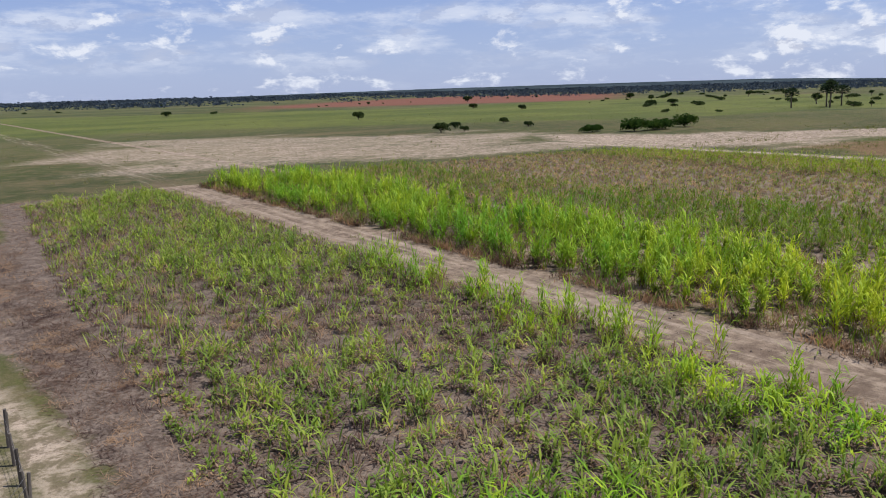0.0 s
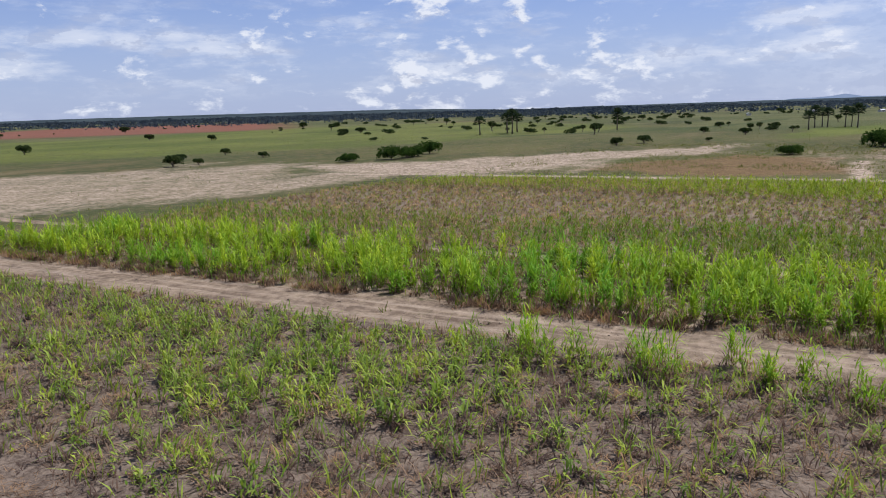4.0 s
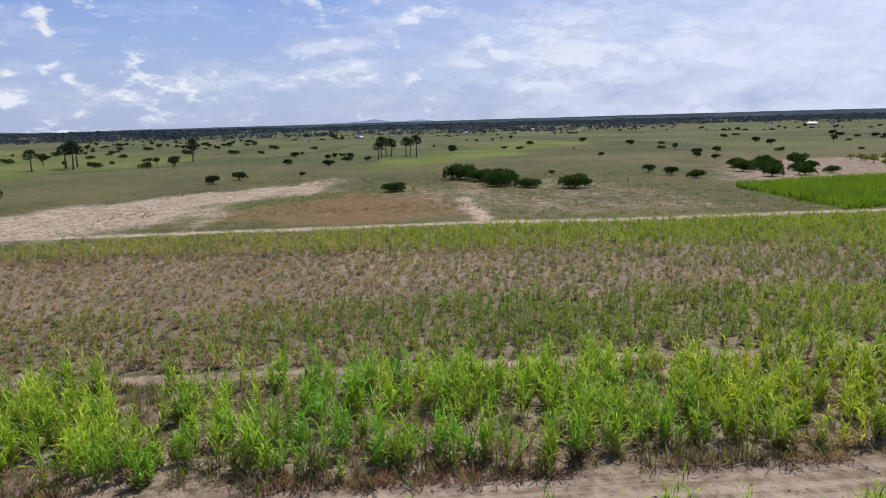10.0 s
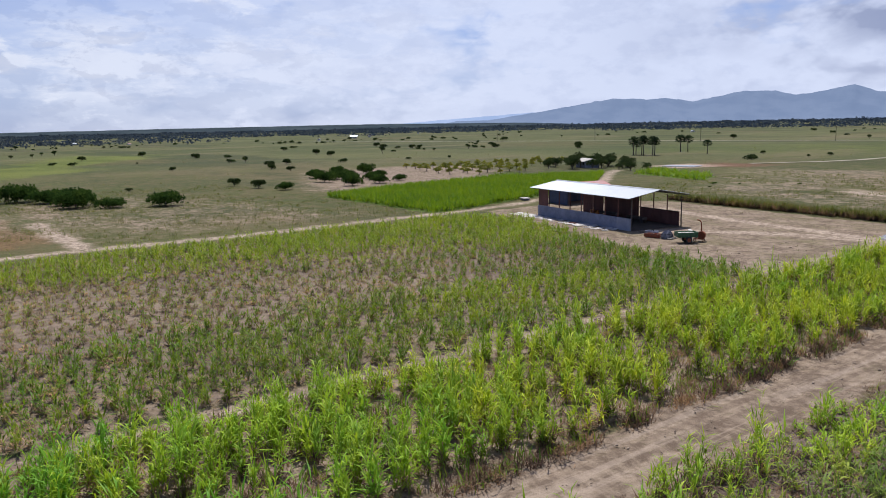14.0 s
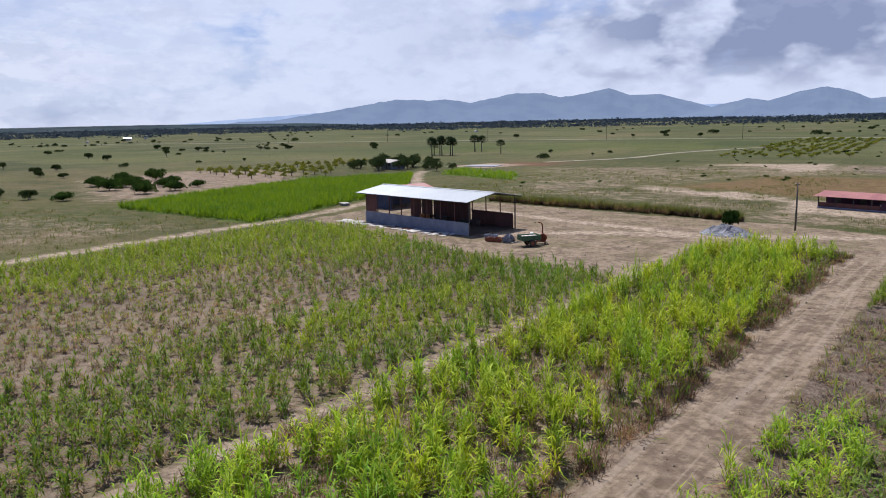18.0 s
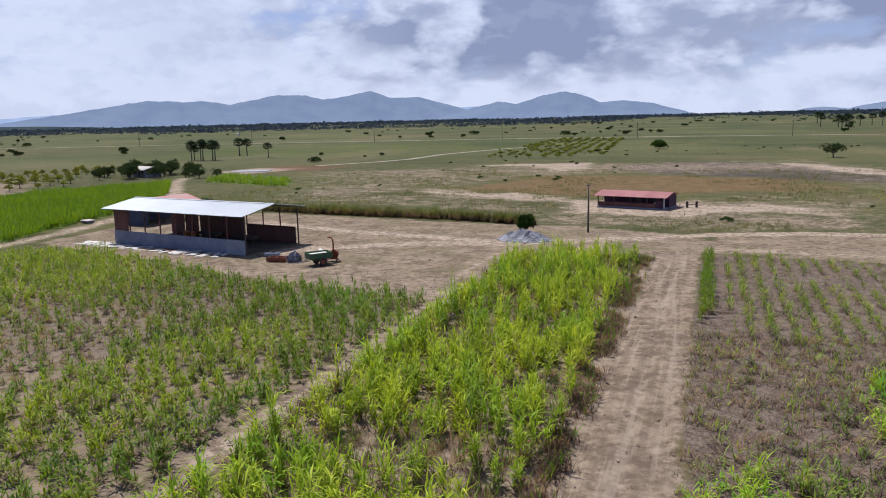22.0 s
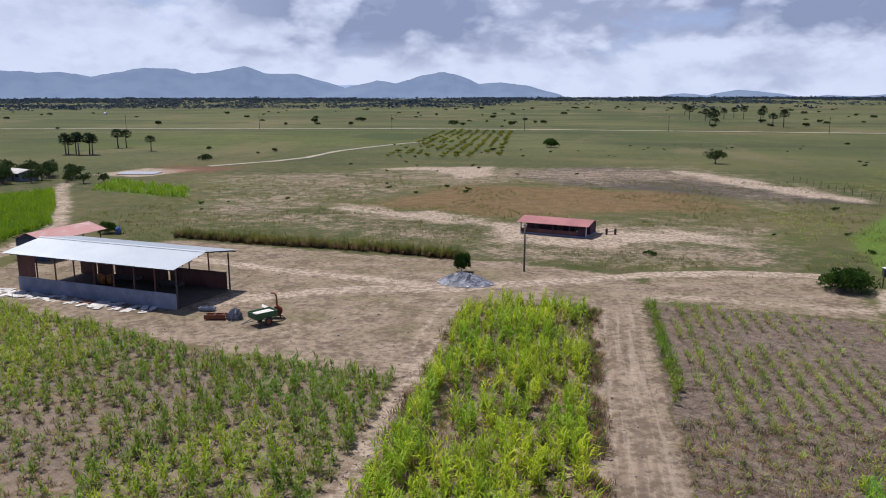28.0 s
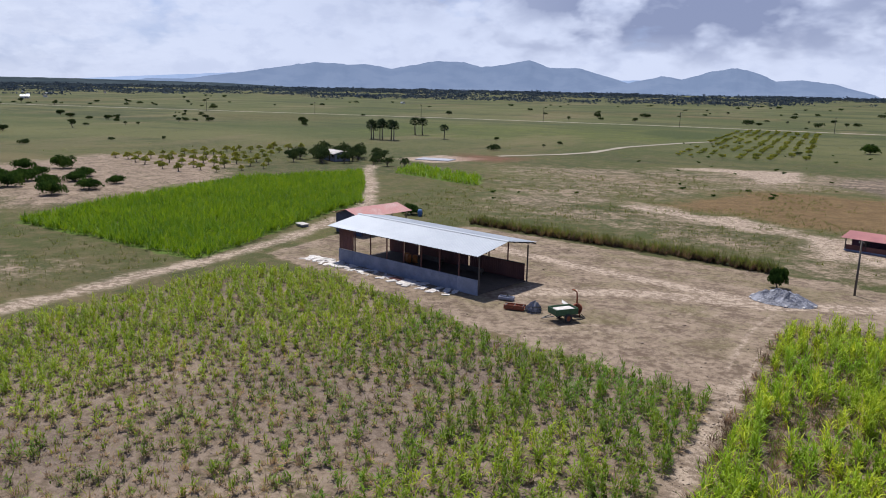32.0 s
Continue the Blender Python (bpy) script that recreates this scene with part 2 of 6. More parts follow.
M = dict(
    strip=leafy("strip_leaf", (0.19, 0.355, 0.021), (0.40, 0.53, 0.04), (0.09, 0.31, 0.024), 0.09),
    strip_north=leafy("strip_north_leaf", (0.235, 0.35, 0.016), (0.48, 0.56, 0.04), (0.16, 0.34, 0.02), 0.09),
    mid=leafy("mid_leaf", (0.075, 0.148, 0.013), (0.175, 0.25, 0.023), (0.085, 0.225, 0.016), 0.07),
    west=leafy("west_leaf", (0.145, 0.25, 0.015), (0.30, 0.38, 0.028), (0.18, 0.25, 0.022), 0.06),
    east=leafy("east_leaf", (0.13, 0.23, 0.03), (0.32, 0.41, 0.065), (0.165, 0.24, 0.045), 0.11),
    far=leafy("far_leaf", (0.10, 0.23, 0.009), (0.19, 0.30, 0.013), (0.085, 0.20, 0.010), 0.05),
    dry=leafy("dry_leaf", (0.095, 0.058, 0.046), (0.33, 0.24, 0.175), (0.10, 0.062, 0.05), 0.2, gloss=0.0),
    dead=leafy("dead_leaf", (0.11, 0.068, 0.047), (0.32, 0.215, 0.14), (0.13, 0.083, 0.056), 0.2, gloss=0.0),
    straw=leafy("straw_leaf", (0.20, 0.135, 0.085), (0.44, 0.33, 0.20), (0.24, 0.165, 0.105), 0.2, gloss=0.0),
    pasture_leaf=leafy("pasture_leaf", (0.06, 0.075, 0.025), (0.13, 0.135, 0.055), (0.16, 0.125, 0.07), 0.05),
    bush=leafy("bush_leaf", (0.024, 0.055, 0.012), (0.058, 0.105, 0.022), (0.035, 0.07, 0.016), 0.4, gloss=0.0),
    tree=leafy("tree_leaf", (0.027, 0.048, 0.018), (0.058, 0.082, 0.03), (0.042, 0.066, 0.028), 0.05, gloss=0.0),
    citrus=leafy("orchard_leaf", (0.12, 0.15, 0.025), (0.27, 0.25, 0.045), (0.20, 0.18, 0.04), 0.03),
    palm=leafy("palm_leaf", (0.018, 0.033, 0.018), (0.038, 0.058, 0.03), (0.026, 0.043, 0.022), 0.2, gloss=0.0),
    bark=plain("bark", (0.10, 0.08, 0.065), (0.19, 0.16, 0.13), 3, 0.9, fine=25, stretch=(1, 1, 0.3)),
    post=plain("grey_post_wood", (0.055, 0.048, 0.042), (0.12, 0.105, 0.092), 4, 0.9, fine=40, stretch=(1, 1, 0.15), own=0.6),
    zinc=plain("pale_roof_sheet", (0.27, 0.30, 0.345), (0.33, 0.36, 0.405), 0.15, 0.5, 0.35, 9, 0.05, evenly=True),
    red_roof=plain("red_roof_sheet", (0.23, 0.085, 0.088), (0.34, 0.15, 0.145), 0.7, 0.55, 0.0, 12, 0.1),
    block=plain("grey_block_wall", (0.16, 0.175, 0.225), (0.245, 0.26, 0.32), 0.9, 0.9, 0.0, 9, 0.3),
    new_block=plain("pale_block_wall", (0.22, 0.235, 0.28), (0.30, 0.315, 0.37), 0.9, 0.9, 0.0, 9, 0.3),
    brown=plain("rust_brown_panel", (0.10, 0.042, 0.036), (0.17, 0.075, 0.062), 0.8, 0.8, 0.0, 12, 0.2, stretch=(1, 1, 0.4)),
    steel=plain("dull_steel", (0.09, 0.085, 0.085), (0.16, 0.155, 0.155), 3, 0.6, 0.3, 30),
    rust=plain("rusty_red_iron", (0.16, 0.045, 0.025), (0.27, 0.09, 0.045), 5, 0.75, 0.1, 40),
    green_paint=plain("worn_green_paint", (0.025, 0.07, 0.035), (0.05, 0.12, 0.06), 4, 0.5, 0.0, 40),
    orange=plain("faded_orange_paint", (0.42, 0.13, 0.03), (0.55, 0.22, 0.06), 4, 0.6),
    rubber=plain("dark_rubber", (0.02, 0.02, 0.022), (0.05, 0.048, 0.046), 6, 0.85),
    tarp=plain("silver_grey_tarp", (0.05, 0.055, 0.075), (0.26, 0.27, 0.31), 1.6, 0.6, 0.0, 8, 0.4, spec=0.15),
    maroon=plain("dark_maroon_wall", (0.05, 0.022, 0.036), (0.085, 0.038, 0.06), 1.2, 0.8),
    dark_wall=plain("blue_grey_wall", (0.045, 0.055, 0.09), (0.08, 0.09, 0.13), 1.2, 0.8),
    white=plain("limewashed_wall", (0.42, 0.42, 0.41), (0.58, 0.57, 0.55), 1.0, 0.85),
    rubble=plain("pale_rubble", (0.34, 0.32, 0.305), (0.56, 0.54, 0.52), 3, 0.9, own=0.8),
    wood=plain("weathered_board", (0.06, 0.048, 0.04), (0.13, 0.105, 0.088), 3, 0.85, fine=30, stretch=(0.3, 0.3, 1), own=0.7),
    water=plain("blue_tank_plastic", (0.05, 0.11, 0.26), (0.07, 0.15, 0.32), 2, 0.45),
    # darker than the yard soil: the shade under the roof is in the colour
    floor=plain("shade_dark_earth_floor", (0.045, 0.036, 0.032), (0.085, 0.07, 0.06), 1.0, 0.95, 0.0, 12),
    road=plain("pale_dirt_road", (0.20, 0.18, 0.14), (0.28, 0.25, 0.20), 0.15, 0.95, 0.0, 2.0, 0.2),
    # the blue-grey of distance haze is put into this leaf colour
    woods=leafy("hazed_wood_leaf", (0.040, 0.056, 0.074), (0.070, 0.092, 0.112), (0.058, 0.080, 0.104), 0.004, 0.05, 0.45, 0.0),
)


def ground_material():
    n = Nodes("ground_cover")
    A, B, C = n.add("ShaderNodeAttribute"), n.add("ShaderNodeAttribute"), n.add("ShaderNodeAttribute")
    A.attribute_name, B.attribute_name, C.attribute_name = "cover_a", "cover_b", "cover_c"
    sa, sb, sc = n.add("ShaderNodeSeparateColor"), n.add("ShaderNodeSeparateColor"), n.add("ShaderNodeSeparateColor")
    n.put(sc.inputs[0], C.outputs["Color"])
    n.put(sa.inputs[0], A.outputs["Color"])
    n.put(sb.inputs[0], B.outputs["Color"])
    broad, mid, fine, tiny = n.noise(0.012, 5, 0.6), n.noise(0.34, 5, 0.68), n.noise(1.5, 5, 0.68), n.noise(7.0, 4, 0.7)
    streak = n.noise(0.9, 5, 0.65, (0.3, 1.0, 1))
    # dry savanna pasture
    col = n.mix(n.ease(broad, 0.4, 0.6), (0.045, 0.055, 0.016), (0.080, 0.078, 0.028))
    col = n.mix(n.ease(n.noise(0.035, 5, 0.6), 0.5, 0.68, 0, 0.7), col, (0.050, 0.070, 0.015))
    col = n.mix(n.ease(n.noise(0.11, 6, 0.72), 0.50, 0.64, 0, 0.6), col, (0.098, 0.076, 0.04))
    # dark-olive streaks: grass tone with cloud shadow painted into it
    col = n.mix(n.ease(n.noise(0.03, 6, 0.62, (0.35, 1, 1)), 0.47, 0.6, 0, 0.75), col, (0.030, 0.040, 0.013))
    # worn and darker stretches across the plain
    col = n.mix(n.ease(n.noise(0.016, 6, 0.68, (0.4, 1, 1)), 0.53, 0.62, 0, 0.75), col, (0.130, 0.098, 0.054))
    col = n.mix(n.ease(n.noise(0.009, 6, 0.66, (1, 0.5, 1)), 0.54, 0.62, 0, 0.7), col, (0.040, 0.052, 0.019))
    col = n.mix(n.ease(mid, 0.46, 0.62, 0, 0.65), col, (0.112, 0.090, 0.050))
    col = n.mix(n.ease(fine, 0.5, 0.62, 0, 0.5), col, (0.040, 0.047, 0.016))
    col = n.mix(n.ease(tiny, 0.52, 0.66, 0, 0.45), col, (0.155, 0.125, 0.078))
    far = n.mix(n.ease(n.noise(0.006, 6, 0.65), 0.4, 0.6), (0.050, 0.064, 0.022), (0.088, 0.092, 0.038))
    far = n.mix(n.ease(n.noise(0.011, 6, 0.7, (0.3, 1, 1)), 0.51, 0.58, 0, 0.85), far, (0.034, 0.044, 0.019))
    far = n.mix(n.ease(n.noise(0.012, 6, 0.7, (1, 0.3, 1)), 0.54, 0.61, 0, 0.7), far, (0.125, 0.104, 0.058))
    far = n.mix(n.ease(n.noise(0.05, 5, 0.7), 0.55, 0.65, 0, 0.6), far, (0.040, 0.050, 0.024))
    col = n.mix(B.outputs["Alpha"], col, far)
    rag = n.calc("ADD", n.calc("MULTIPLY", n.calc("SUBTRACT", fine, 0.5), 0.9), n.calc("MULTIPLY", n.calc("SUBTRACT", mid, 0.5), 0.7))
    rag = n.calc("ADD", rag, n.calc("MULTIPLY", n.calc("SUBTRACT", n.noise(0.13, 6, 0.7, (0.45, 1, 1)), 0.5), 0.9))

    def cover(col, weight, a, b, f, tight=0.2, ragged=0.8):
        k = n.ease(n.calc("ADD", weight, n.calc("MULTIPLY", rag, ragged)), 0.5 - tight, 0.5 + tight)
        k = n.calc("MULTIPLY", k, n.ease(weight, 0.02, 0.12))
        return n.mix(k, col, n.mix(f, a, b))

    clod = n.ease(n.calc("ADD", n.calc("MULTIPLY", tiny, 0.5), n.calc("MULTIPLY", fine, 0.5)), 0.40, 0.60)
    worn = n.ease(n.calc("ADD", n.calc("MULTIPLY", fine, 0.55), n.calc("MULTIPLY", mid, 0.45)), 0.40, 0.60)
    col = cover(col, sc.outputs[0], (0.064, 0.084, 0.017), (0.104, 0.118, 0.028), n.ease(n.noise(0.02, 5, 0.6, (0.5, 1, 1)), 0.4, 0.6))
    col = cover(col, sc.outputs[1], (0.034, 0.048, 0.016), (0.052, 0.064, 0.022), clod)
    col = cover(col, sa.outputs[1], (0.046, 0.092, 0.012), (0.098, 0.140, 0.026), clod)
    col = cover(col, A.outputs["Alpha"], (0.090, 0.058, 0.028), (0.145, 0.098, 0.048), worn)
    col = cover(col, sb.outputs[1], (0.044, 0.036, 0.034), (0.072, 0.060, 0.052), n.ease(streak, 0.4, 0.62))
    col = cover(col, sb.outputs[0], (0.110, 0.081, 0.060), (0.252, 0.198, 0.150), worn)
    weed = n.calc("MULTIPLY", n.ease(n.noise(0.45, 5, 0.7), 0.54, 0.68), n.ease(tiny, 0.42, 0.6))
    col = n.mix(n.calc("MULTIPLY", weed, n.calc("MULTIPLY", sb.outputs[0], 0.6)), col, (0.075, 0.072, 0.026))
    sward = n.calc("MULTIPLY", sc.outputs[2], n.ease(n.calc("ADD", n.calc("MULTIPLY", n.noise(0.22, 5, 0.7, (0.55, 1, 1)), 0.7), n.calc("MULTIPLY", fine, 0.3)), 0.46, 0.58))
    col = n.mix(n.calc("MULTIPLY", sward, n.ease(tiny, 0.35, 0.6, 0.2, 0.65)), col, (0.105, 0.096, 0.040))
    col = cover(col, sa.outputs[2], (0.070, 0.052, 0.042), (0.172, 0.136, 0.111), clod)
    col = cover(col, sa.outputs[0], (0.178, 0.137, 0.104), (0.35, 0.285, 0.226), n.ease(n.calc("ADD", n.calc("MULTIPLY", clod, 0.5), n.calc("MULTIPLY", worn, 0.5)), 0.2, 0.8), 0.3, 0.5)
    col = n.mix(n.ease(n.noise(14.0, 3, 0.75), 0.56, 0.66, 0, 0.5), col, (0.045, 0.036, 0.03))
    # wheel ruts drawn out along the track
    at = n.add("ShaderNodeSeparateXYZ")
    n.put(at.inputs[0], n.pos)
    on = n.calc("MULTIPLY", n.ease(n.calc("ABSOLUTE", n.calc("SUBTRACT", at.outputs[0], 41.7)), 1.5, 2.6, 1.0, 0.0), n.ease(at.outputs[1], 6, 14, 1.0, 0.0))
    rut = n.noise(1.0, 5, 0.62, (1.7, 0.06, 1))
    col = n.mix(n.calc("MULTIPLY", on, n.ease(rut, 0.47, 0.62, 0, 0.45)), col, (0.115, 0.084, 0.064))
    col = n.mix(n.calc("MULTIPLY", on, n.ease(rut, 0.5, 0.38, 0, 0.45)), col, (0.29, 0.235, 0.19))
    red = n.calc("MULTIPLY", sb.outputs[2], n.ease(mid, 0.3, 0.6, 0.6, 1.0))
    col = n.mix(red, col, (0.15, 0.058, 0.044))
    h = n.calc("ADD", n.calc("MULTIPLY", fine, 0.6), n.calc("MULTIPLY", tiny, 0.4))
    return n.finish(col, 0.95, 0.0, h, 0.9, 0.16, 0.12)


# ---- mesh helpers ----
class Build:
    """Collects simple solids into one mesh."""

    def __init__(self):
        self.v, self.f = [], []

    def add(self, verts, faces):
        k = len(self.v)
        self.v += [tuple(v) for v in verts]
        self.f += [tuple(i + k for i in f) for f in faces]
        return self

    def box(self, c, s, rz=0.0, bevel=0.0, m=None):
        """A box, its upright edges and rims chamfered by bevel."""
        x, y, z = s[0] / 2, s[1] / 2, s[2] / 2
        if bevel:
            b = bevel
            ring = [(-x + b, -y), (x - b, -y), (x, -y + b), (x, y - b), (x - b, y), (-x + b, y), (-x, y - b), (-x, -y + b)]
            inner = [(p * (1 - b / x), q * (1 - b / y)) for p, q in ring]
            levels = [(inner, -z), (ring, -z + b), (ring, z - b), (inner, z)]
            verts = [(p, q, h) for r, h in levels for p, q in r]
            faces = [tuple(range(7, -1, -1)), tuple(range(24, 32))]
            faces += [(8 * l + i, 8 * l + (i + 1) % 8, 8 * l + 8 + (i + 1) % 8, 8 * l + 8 + i) for l in range(3) for i in range(8)]
        else:
            verts = [(a, b2, h) for h in (-z, z) for a, b2 in ((-x, -y), (x, -y), (x, y), (-x, y))]
            faces = [(3, 2, 1, 0), (4, 5, 6, 7), (0, 1, 5, 4), (1, 2, 6, 5), (2, 3, 7, 6), (3, 0, 4, 7)]
        t = m if m is not None else Matrix.Translation(c) @ Matrix.Rotation(radians(rz), 4, "Z")
        return self.add([t @ Vector(v) for v in verts], faces)

    def tube(self, path, radii, n=8, cap=True):
        """A round bar along a path of points."""
        path = [Vector(p) for p in path]
        if isinstance(radii, (int, float)):
            radii = [radii] * len(path)
        verts, faces = [], []
        for i, p in enumerate(path):
            d = (path[min(i + 1, len(path) - 1)] - path[max(i - 1, 0)]).normalized()
            a = d.orthogonal().normalized() if abs(d.z) < 0.9 else d.cross(Vector((0, 1, 0))).normalized()
            b = d.cross(a)
            for k in range(n):
                t = 2 * math.pi * k / n
                verts.append(p + radii[i] * (math.cos(t) * a + math.sin(t) * b))
        for i in range(len(path) - 1):
            faces += [(i * n + k, i * n + (k + 1) % n, (i + 1) * n + (k + 1) % n, (i + 1) * n + k) for k in range(n)]
        if cap:
            faces += [tuple(range(n - 1, -1, -1)), tuple(range((len(path) - 1) * n, len(path) * n))]
        return self.add(verts, faces)

    def ring(self, c, axis, radius, thick, n=20, k=8, squash=1.0):
        """A tyre-like ring about an axis."""
        c, axis = Vector(c), Vector(axis).normalized()
        a = axis.orthogonal().normalized()
        b = axis.cross(a)
        verts = []
        for i in range(n):
            t = 2 * math.pi * i / n
            d = math.cos(t) * a + math.sin(t) * b
            for j in range(k):
                u = 2 * math.pi * j / k
                verts.append(c + d * (radius + thick * math.cos(u)) + axis * thick * squash * math.sin(u))
        faces = [(i * k + j, ((i + 1) % n) * k + j, ((i + 1) % n) * k + (j + 1) % k, i * k + (j + 1) % k) for i in range(n) for j in range(k)]
        return self.add(verts, faces)

    def disc(self, c, axis, radius, thick, n=16):
        c, axis = Vector(c), Vector(axis).normalized()
        return self.tube([c - axis * thick / 2, c + axis * thick / 2], radius, n)

    def mesh(self, name, material, smooth=False):
        me = bpy.data.meshes.new(name)
        me.from_pydata(self.v, [], self.f)
        me.materials.append(material)
        if smooth:
            me.polygons.foreach_set("use_smooth", [True] * len(me.polygons))
        me.update()
        return me


def part(name, build, material, parent, label="", smooth=False):
    ob = new(name, build.mesh(name, material, smooth))
    ob.parent = parent
    return tagged(ob, label) if label else ob


def thing(name, m, label, category, group="", kind=""):
    ob = new(name)
    ob.matrix_world = m
    ob.empty_display_size = 0.3
    return tagged(ob, label, category, group, kind)


TABLE = np.random.RandomState(5).rand(8, 128, 128)


def vnoise(x, y, scale, seed=0, octaves=3):
    """Smooth lattice noise between 0 and 1."""
    out, amp, total = 0.0, 1.0, 0.0
    for o in range(octaves):
        u, v = np.asarray(x) * scale * 2**o + 17.3 * o, np.asarray(y) * scale * 2**o + 9.1 * o
        i, j = np.floor(u).astype(int), np.floor(v).astype(int)
        fu, fv = u - i, v - j
        fu, fv = fu * fu * (3 - 2 * fu), fv * fv * (3 - 2 * fv)
        t = TABLE[(seed + o) % 8]
        g = lambda a, b: t[(i + a) % 128, (j + b) % 128]
        out = out + amp * ((g(0, 0) * (1 - fu) + g(1, 0) * fu) * (1 - fv) + (g(0, 1) * (1 - fu) + g(1, 1) * fu) * fv)
        total, amp = total + amp, amp * 0.5
    return out / total


def inside(x, y, poly):
    """Signed distance to a polygon, positive inside."""
    best, sign = np.full(x.shape, 1e9), np.full(x.shape, -1.0)
    for (x0, y0), (x1, y1) in zip(poly, poly[1:] + poly[:1]):
        dx, dy = x1 - x0, y1 - y0
        t = np.clip(((x - x0) * dx + (y - y0) * dy) / (dx * dx + dy * dy), 0, 1)
        best = np.minimum(best, np.hypot(x - x0 - t * dx, y - y0 - t * dy))
        cross = ((y0 > y) != (y1 > y)) & (x < dx * (y - y0) / (dy if dy else 1e-9) + x0)
        sign = np.where(cross, -sign, sign)
    return best * sign


def along(x, y, line):
    """Distance to a polyline."""
    best = np.full(x.shape, 1e9)
    for (x0, y0), (x1, y1) in zip(line, line[1:]):
        dx, dy = x1 - x0, y1 - y0
        t = np.clip(((x - x0) * dx + (y - y0) * dy) / (dx * dx + dy * dy), 0, 1)
        best = np.minimum(best, np.hypot(x - x0 - t * dx, y - y0 - t * dy))
    return best


def soft(d, w):
    return np.clip(0.5 + d / (2 * w), 0, 1)


# ---- the plan: y runs along the field track, the shed's near corner is the origin ----
STRIP = [(26.8, -119), (39.3, -119), (39.4, 7.0), (27.6, 7.0)]
WEST = [(-28, -108), (-12, -118), (24.5, -119), (25.4, -14.0), (13, -11.2), (5, -10.2), (-6, -5.6), (-19, -1.8), (-26, -5.5), (-28, -31), (-28.5, -75)]
EAST = [(44.3, -119), (60, -118), (63.6, -80), (63.6, -60), (63.6, -51), (65.3, -45), (65.7, -36), (64.8, -22), (65.2, 0), (65.8, 7), (45.0, 10.5)]
FAR = [(-73, -3), (-33.6, -5), (-36, 5), (-40, 18), (-45, 42), (-74, 81), (-85, 52), (-79, 16)]
PATCH = [(-68, 84), (-40, 75), (-46, 88), (-73, 101)]
YARD = [(-30, 2), (-19, -1.5), (-6, -5), (5, -9.5), (13, -11), (25.4, -13.8), (26.5, -20), (27.5, 6), (42, 10), (47, 14), (44, 21), (30, 27), (20, 27), (0, 30), (-18, 33), (-31, 24)]
WEST_ROAD = [(-31, -135), (-33, -108), (-33.5, -76), (-34.5, -58), (-32.5, -37), (-33, -19), (-33, -2), (-34, 9), (-36.5, 20), (-42.5, 39), (-56, 59), (-72, 80), (-82, 95)]
LANE = [(70, -118), (68.1, -85), (66.7, -66), (66.1, -60), (65.1, -55), (65.0, -50.8), (67.0, -44.5), (67.7, -36), (66.9, -26), (66.6, -20), (66.7, 4), (67.5, 12), (69.8, 19)]
NORTH_LANE = [(3, 4), (7.9, 7.2), (13.8, 10.4), (18.7, 11.5), (24, 12.4), (30, 15.4), (37, 18.2), (46, 22.8), (56, 25.4), (65, 25.3)]
SHED_LANE = [(-12, 23), (-4, 20.2), (7, 16.9), (16.7, 15.0), (25.4, 13.4)]
CART_RUT = [(9, -8.4), (12.1, -4.2), (15.8, -1.4), (19.3, 4.3), (22.4, 10.4)]
FIELD_RUT = [(26.2, -18), (25.6, -5), (25.6, 4), (26.4, 9.5)]


